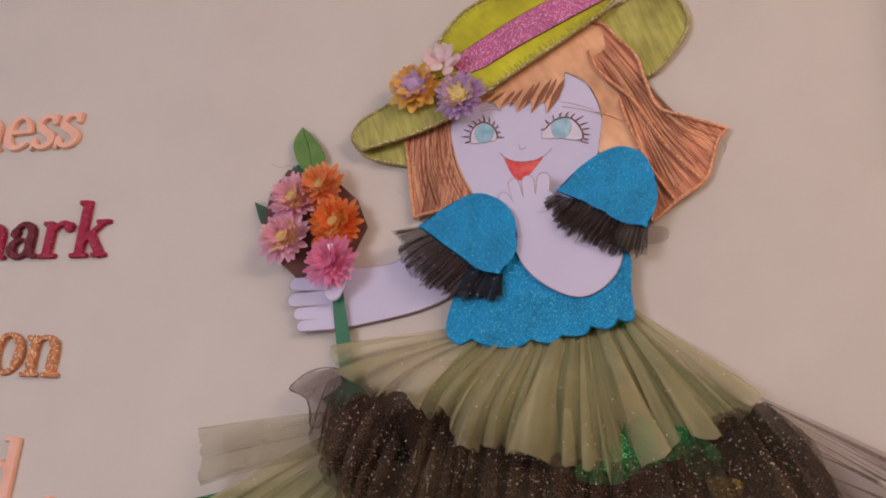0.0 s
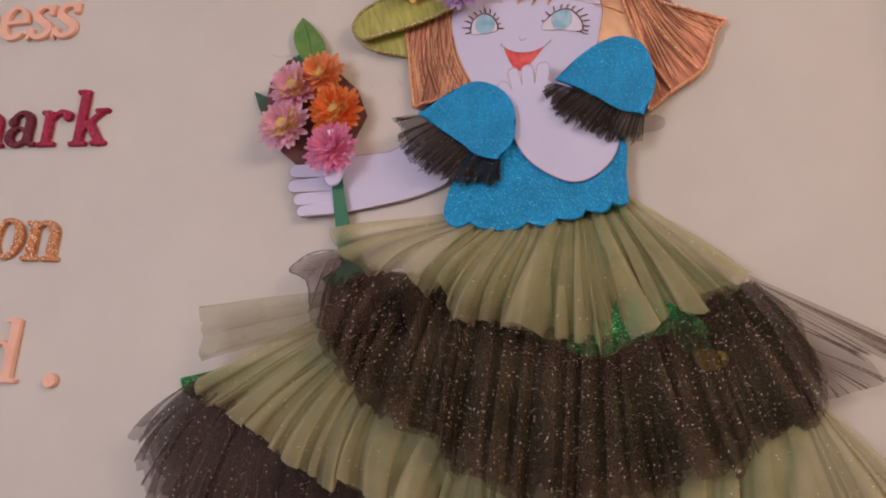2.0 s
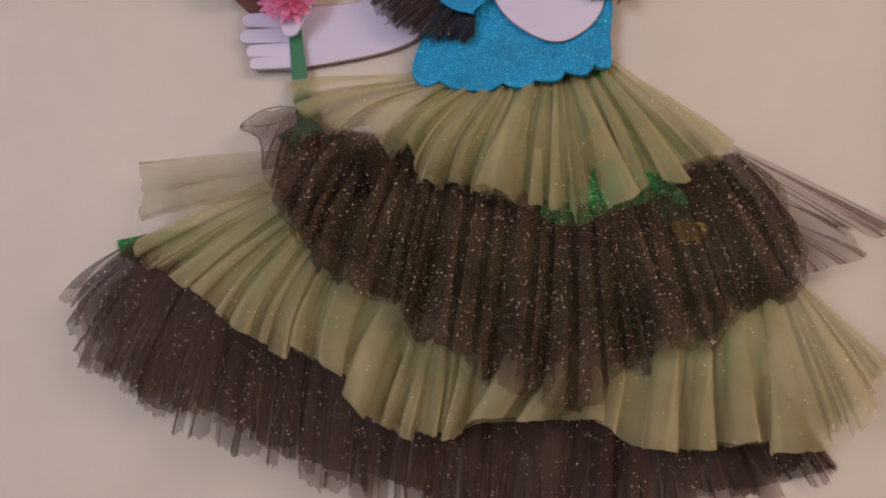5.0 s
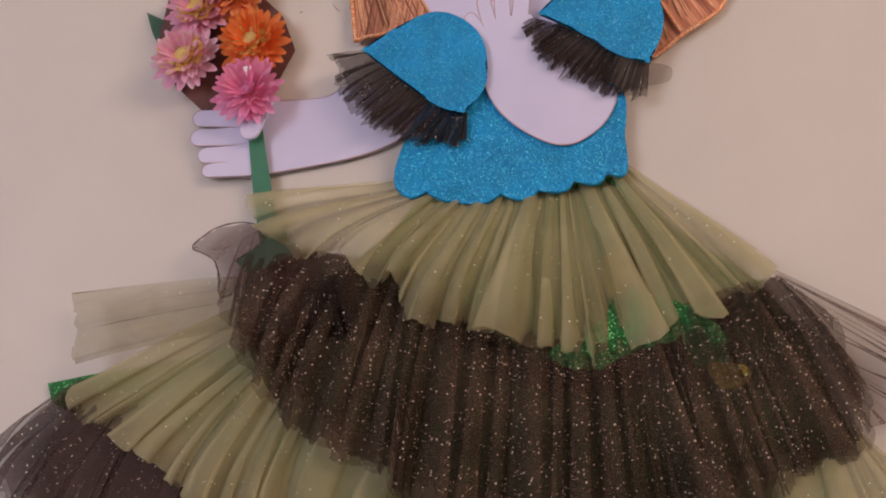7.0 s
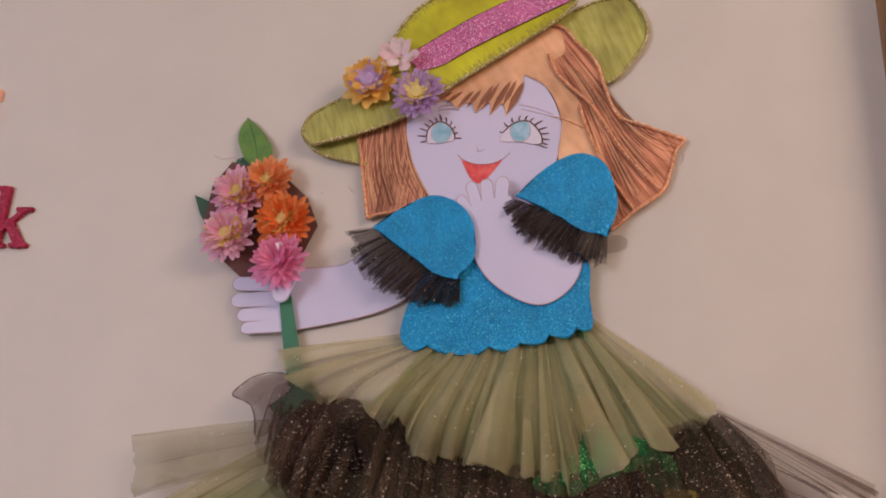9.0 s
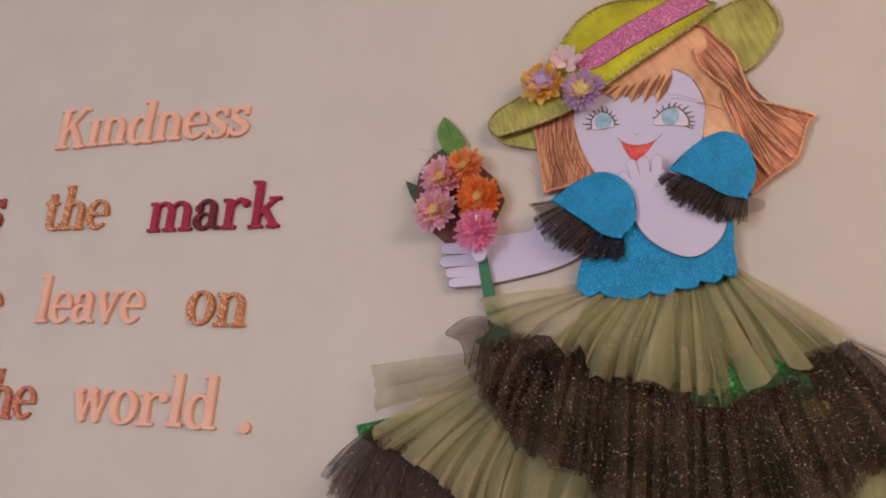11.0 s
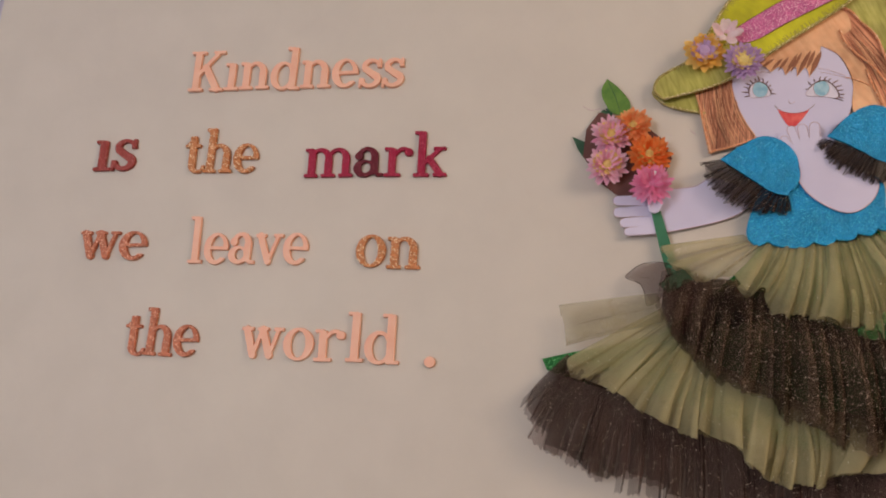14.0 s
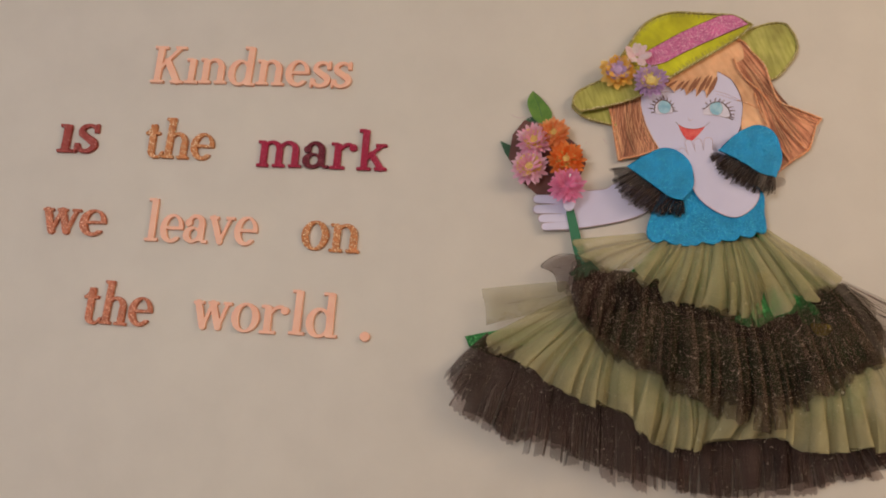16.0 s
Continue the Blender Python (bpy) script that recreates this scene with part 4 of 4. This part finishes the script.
def paper_flower(x, z, depth, radius, petals, centre, label, layers=3, count=17, centre_r=0.36, seed=1, lift=0.35, wide=0.95, group="paper flowers"):
    (px, pz) = mm([(x, z)])[0]
    ob = thing("paper_flower", (px, -depth, pz), label, "paper flower", group)
    rnd = random.Random(seed)
    r = radius / 1000
    for layer in range(layers):
        f = 1.04 - 0.19 * layer
        meshes = [petal_mesh(r * f * k, r * 2 * math.pi * f / count * wide, r * (lift + 0.16 * layer), r * 0.05, petals) for k in (1.0, 0.9, 1.06)]
        for i in range(count):
            p = new("petal", meshes[rnd.randrange(3)])
            p.parent = ob
            a = 360 * (i + 0.5 * layer + rnd.uniform(-0.25, 0.25)) / count
            p.matrix_local = pose(0, -0.0006 - 0.0016 * layer, 0, rnd.uniform(-8, 8), a, 0)
    bm = bmesh.new()
    cr = r * centre_r
    bmesh.ops.create_uvsphere(bm, u_segments=14, v_segments=8, radius=1.0, matrix=pose(0, -0.0035 - 0.001 * layers, 0) @ Matrix.Diagonal((cr * 0.6, cr * 0.3, cr * 0.6, 1)))
    for k in range(90):
        a, q = rnd.uniform(0, 2 * math.pi), cr * math.sqrt(rnd.uniform(0.02, 1))
        c = Vector((q * math.cos(a), -0.004 - 0.001 * layers, q * math.sin(a)))
        d = Vector((math.cos(a), 0, math.sin(a)))
        t = Vector((-d.z, 0, d.x)) * cr * 0.13
        top = c + d * cr * 0.42 + Vector((0, -cr * rnd.uniform(0.15, 0.45), 0))
        vs = [bm.verts.new(w) for w in (c - t, c + t, top + t * 0.9, top - t * 0.9)]
        bm.faces.new(vs)
    me_ob = mesh_object("centre", bm, centre, True)
    me_ob.parent = ob
    return ob


paper_flower(533, 253, 0.0085, 20, PETAL_PEACH, YELLOW, "peach-orange paper zinnia on the bouquet card", 4, 20, 0.28, 61, 0.2)
paper_flower(549, 221, 0.0090, 22, PETAL_ORANGE, YELLOW, "orange paper zinnia with a yellow fringed centre", 4, 21, 0.42, 62, 0.2)
paper_flower(511, 243, 0.0095, 21, PETAL_PINK, YELLOW, "pale pink paper zinnia with a yellow fringed centre", 4, 22, 0.46, 63, 0.2)
paper_flower(507, 210, 0.0095, 21, PETAL_PINK, YELLOW, "pale pink paper zinnia with a yellow centre", 4, 20, 0.50, 64, 0.2)
hot = paper_flower(551, 188, 0.0130, 21, PETAL_HOT, PETAL_HOT, "hot pink paper zinnia over the doll's fingers", 4, 22, 0.2, 65, 0.22)
paper_flower(627, 352, 0.0140, 15, PETAL_BLUSH, PETAL_BLUSH, "small blush pink paper blossom on the hat", 2, 5, 0.12, 68, 0.5, 0.5)
paper_flower(605, 332, 0.0135, 21, PETAL_GOLD, PETAL_PURPLE, "golden yellow paper flower with a purple centre", 3, 15, 0.50, 66, 0.12, 1.05)
paper_flower(643, 320, 0.0145, 20, PETAL_PURPLE, YELLOW, "purple paper flower with a yellow fringed centre", 3, 20, 0.46, 67, 0.14, 0.9)


# ---- cut-out letters ----
S, T = 27.0, 12.0


def glyph(ch):
    """The signed distance of a slab-serif letter, in hundredths of the x-height, and its width."""
    def box(x0, y0, x1, y1):
        return lambda X, Y: np.maximum(np.abs(X - (x0 + x1) / 2) - (x1 - x0) / 2, np.abs(Y - (y0 + y1) / 2) - (y1 - y0) / 2)

    def ell(cx, cy, rx, ry):
        return lambda X, Y: (np.hypot((X - cx) / rx, (Y - cy) / ry) - 1) * min(rx, ry)

    def seg(x0, y0, x1, y1, w):
        def f(X, Y):
            dx, dy = x1 - x0, y1 - y0
            t = np.clip(((X - x0) * dx + (Y - y0) * dy) / (dx * dx + dy * dy), 0, 1)
            return np.hypot(X - x0 - t * dx, Y - y0 - t * dy) - w / 2
        return f

    def both(*fs):
        return lambda X, Y: np.maximum.reduce([f(X, Y) for f in fs])

    def less(a, b):
        return lambda X, Y: np.maximum(a(X, Y), -b(X, Y))

    def ring(cx, cy, rx, ry, ix, iy, jx, jy):
        return less(ell(cx, cy, rx, ry), ell(ix, iy, jx, jy))

    big = 400
    def above(y):
        return box(-big, y, big, y + 2 * big)

    def below(y):
        return box(-big, y - 2 * big, big, y)

    stem = lambda x, y0, y1: box(x, y0, x + S, y1)
    foot = lambda x0, x1: box(x0, 0, x1, T)
    arch = lambda x: [both(ring(x + 48, 62, 40, 39, x + 42, 58, 21, 29), above(56)), box(x + 61, 0, x + 88, 62), foot(x + 50, x + 100)]
    flag = lambda x, y: box(x, y - T, x + 30, y)
    shapes = {
        "n": ([stem(12, 0, 96), foot(0, 50), flag(0, 100), *arch(12)], 112),
        "h": ([stem(12, 0, 155), foot(0, 50), flag(0, 155), *arch(12)], 112),
        "m": ([stem(12, 0, 96), foot(0, 48), flag(0, 100), *arch(10), *arch(72)], 172),
        "i": ([stem(14, 0, 98), foot(0, 56), flag(0, 100)], 56),
        "l": ([stem(14, 0, 153), foot(0, 56), flag(0, 155)], 56),
        "k": ([stem(14, 0, 153), foot(0, 54), flag(0, 155), seg(38, 46, 88, 92, T + 2), seg(54, 60, 90, 10, S - 3), foot(66, 114), box(66, 88, 110, 100)], 114),
        "K": ([stem(14, 0, 148), foot(0, 56), box(0, 136, 56, 148), seg(38, 64, 104, 140, T + 3), seg(60, 88, 106, 10, S), foot(80, 134), box(84, 136, 130, 148)], 134),
        "d": ([ring(46, 50, 46, 52, 50, 50, 23, 38), stem(70, 0, 153), flag(54, 155), foot(84, 112)], 112),
        "e": ([less(ring(48, 50, 48, 52, 52, 52, 24, 38), box(58, 22, 130, 46)), box(20, 46, 93, 58)], 96),
        "s": ([less(ring(42, 74, 36, 28, 44, 74, 17, 15), box(44, 40, 90, 70)), less(ring(40, 29, 40, 31, 38, 29, 18, 16), box(-9, 33, 38, 66)), seg(20, 66, 64, 36, S - 3), box(64, 70, 76, 102), box(0, -2, 11, 32)], 80),
        "t": ([box(18, 20, 45, 128), box(0, 88, 62, 100), both(ring(52, 26, 34, 28, 58, 30, 15, 20), below(26)), seg(12, 98, 36, 124, 10)], 74),
        "a": ([box(60, 6, 87, 68), both(ring(48, 64, 39, 38, 44, 62, 17, 25), above(60)), ell(19, 70, 15, 14), ring(38, 28, 38, 30, 44, 30, 16, 17), foot(78, 104)], 104),
        "r": ([stem(14, 0, 96), foot(0, 58), flag(0, 100), both(ring(66, 60, 34, 41, 66, 56, 26, 30), above(72)), ell(84, 82, 15, 14)], 100),
        "w": ([seg(14, 92, 38, 12, S - 2), seg(38, 8, 64, 92, T + 1), seg(66, 92, 92, 12, S - 2), seg(92, 8, 118, 92, T + 1), box(-4, 88, 36, 100), box(48, 88, 86, 100), box(102, 88, 136, 100)], 134),
        "v": ([seg(14, 92, 48, 12, S - 2), seg(48, 8, 82, 92, T + 1), box(-4, 88, 36, 100), box(64, 88, 102, 100)], 100),
        "o": ([ring(50, 50, 50, 52, 50, 50, 23, 40)], 100),
        ".": ([ell(16, 14, 16, 16)], 32),
    }
    fs, wide = shapes[ch]
    return (lambda X, Y: np.minimum.reduce([f(X, Y) for f in fs])), wide


LETTERS = {}


def letter_mesh(ch, mat, thick=3.4, step=2.2):
    """Marching squares over the letter's distance field; a rounded shoulder, then straight sides. Local units: hundredths of the x-height."""
    key = (ch, mat.name)
    if key in LETTERS:
        return LETTERS[key]
    sdf, wide = glyph(ch)
    round_off = 1.3
    xs = np.arange(-10, wide + 12, step)
    ys = np.arange(-10, 166, step)
    X, Y = np.meshgrid(xs, ys)
    D = sdf(X, Y) + round_off
    bm = bmesh.new()
    made = {}

    def vert(i, j, i2, j2):
        if (i, j) == (i2, j2):
            key, p = (i, j), (xs[i], ys[j])
        else:
            key = tuple(sorted(((i, j), (i2, j2))))
            (a, b), (c, d) = key
            t = D[b, a] / (D[b, a] - D[d, c])
            p = (xs[a] + t * (xs[c] - xs[a]), ys[b] + t * (ys[d] - ys[b]))
        if key not in made:
            made[key] = bm.verts.new((p[0], -thick, p[1]))
        return made[key]

    for j in range(len(ys) - 1):
        for i in range(len(xs) - 1):
            ring = [(i, j), (i + 1, j), (i + 1, j + 1), (i, j + 1)]
            inside = [D[b, a] < 0 for a, b in ring]
            if not any(inside):
                continue
            poly = []
            for k in range(4):
                a, b = ring[k], ring[(k + 1) % 4]
                if inside[k]:
                    poly.append(vert(*a, *a))
                if inside[k] != inside[(k + 1) % 4]:
                    poly.append(vert(*a, *b))
            if len(set(poly)) >= 3:
                try:
                    bm.faces.new(poly)
                except ValueError:
                    pass
    bmesh.ops.remove_doubles(bm, verts=bm.verts, dist=0.15)
    rim = [e for e in bm.edges if e.is_boundary]
    outer = {}
    for v in {v for e in rim for v in e.verts}:
        x, y = np.array([v.co.x]), np.array([v.co.z])
        gx, gy = float((sdf(x + 0.5, y) - sdf(x - 0.5, y))[0]), float((sdf(x, y + 0.5) - sdf(x, y - 0.5))[0])
        n = math.hypot(gx, gy) or 1
        ox, oy = v.co.x + round_off * gx / n, v.co.z + round_off * gy / n
        outer[v] = (bm.verts.new((ox, -thick * 0.62, oy)), bm.verts.new((ox, 0, oy)))
    for e in rim:
        a, b = e.verts
        for q in ((a, b, outer[b][0], outer[a][0]), (outer[a][0], outer[b][0], outer[b][1], outer[a][1])):
            bm.faces.new(q)
    bmesh.ops.recalc_face_normals(bm, faces=bm.faces)
    me = bpy.data.meshes.new("letter")
    bm.to_mesh(me)
    bm.free()
    me.materials.append(mat)
    LETTERS[key] = me
    return me


def word(text, x0, x1, z, xh, mats, label):
    """A word of single foam letters stuck side by side between x0 and x1 (mm)."""
    rnd = random.Random(text + str(z))
    widths = [glyph(c)[1] for c in text]
    k = (x1 - x0) / (sum(widths) + 2 * (len(text) - 1))
    x = x0
    for n, (c, w) in enumerate(zip(text, widths)):
        mat = mats[n % len(mats)]
        ob = new("cut_out_letter", letter_mesh(c, mat))
        (px, pz) = mm([(x, z + rnd.uniform(-0.8, 0.8))])[0]
        ob.matrix_world = pose(px, -0.0004, pz, 0, rnd.uniform(-1.6, 1.6), 0) @ Matrix.Diagonal((k / 1000, 0.0011, xh / 100000, 1))
        tagged(ob, label % (c if c != "." else "full stop"), "letter", "letters of the saying")
        x += (w + 2) * k


word("Kindness", 24, 284, 309, 34.5, [CORAL], "coral pink foam letter %s stuck on the wall")
word("is", -83, -30, 212, 38, [BRICK], "brick red glitter foam letter %s stuck on the wall")
word("the", 31, 121, 209, 34.5, [COPPER], "copper glitter foam letter %s stuck on the wall")
word("mark", 177, 338, 203, 34, [CRIMSON, MAROON, CRIMSON, CRIMSON], "crimson glitter foam letter %s stuck on the wall")
word("we", -83, 0, 106, 33, [RUSSET], "russet glitter foam letter %s stuck on the wall")
word("leave", 51, 190, 103, 35, [CORAL], "coral pink foam letter %s stuck on the wall")
word("on", 244, 315, 101, 35, [COPPER], "copper glitter foam letter %s stuck on the wall")
word("the", -12, 76, 0, 34, [RUSSET], "russet glitter foam letter %s stuck on the wall")
word("world", 126, 299, 0, 34, [CORAL], "coral pink foam letter %s stuck on the wall")
word(".", 325, 337, -1, 36, [CORAL], "coral pink foam %s stuck on the wall")


# ---- loose threads caught on the wall ----
def loose_thread(line, depth, label):
    bm = bmesh.new()
    add_tube(bm, spline(mm(line), False), depth, 0.0003, 0, sides=4)
    x, z = mm([line[0]])[0]
    solo("loose_thread", bm, FAINT, (x, 0, z), label, "thread")


loose_thread([(571, 247), (573, 248)], 0.0003, "small pencil speck on the wall")
loose_thread([(592, 253), (594, 250), (597, 248)], 0.0003, "small pencil stroke on the wall")
loose_thread([(834, 268), (836, 272), (835, 276)], 0.0003, "small pencil stroke beside the paper hair")
part("chip", card(mm([(550, 199), (556, 200), (553, 193)]), 0.0255, 0.0004, 0.0), EYE_WHITE, hot, "white paper chip")
loose_thread([(482, 279), (490, 275), (500, 276), (506, 274)], 0.0050, "thin brown thread beside the green paper leaf")
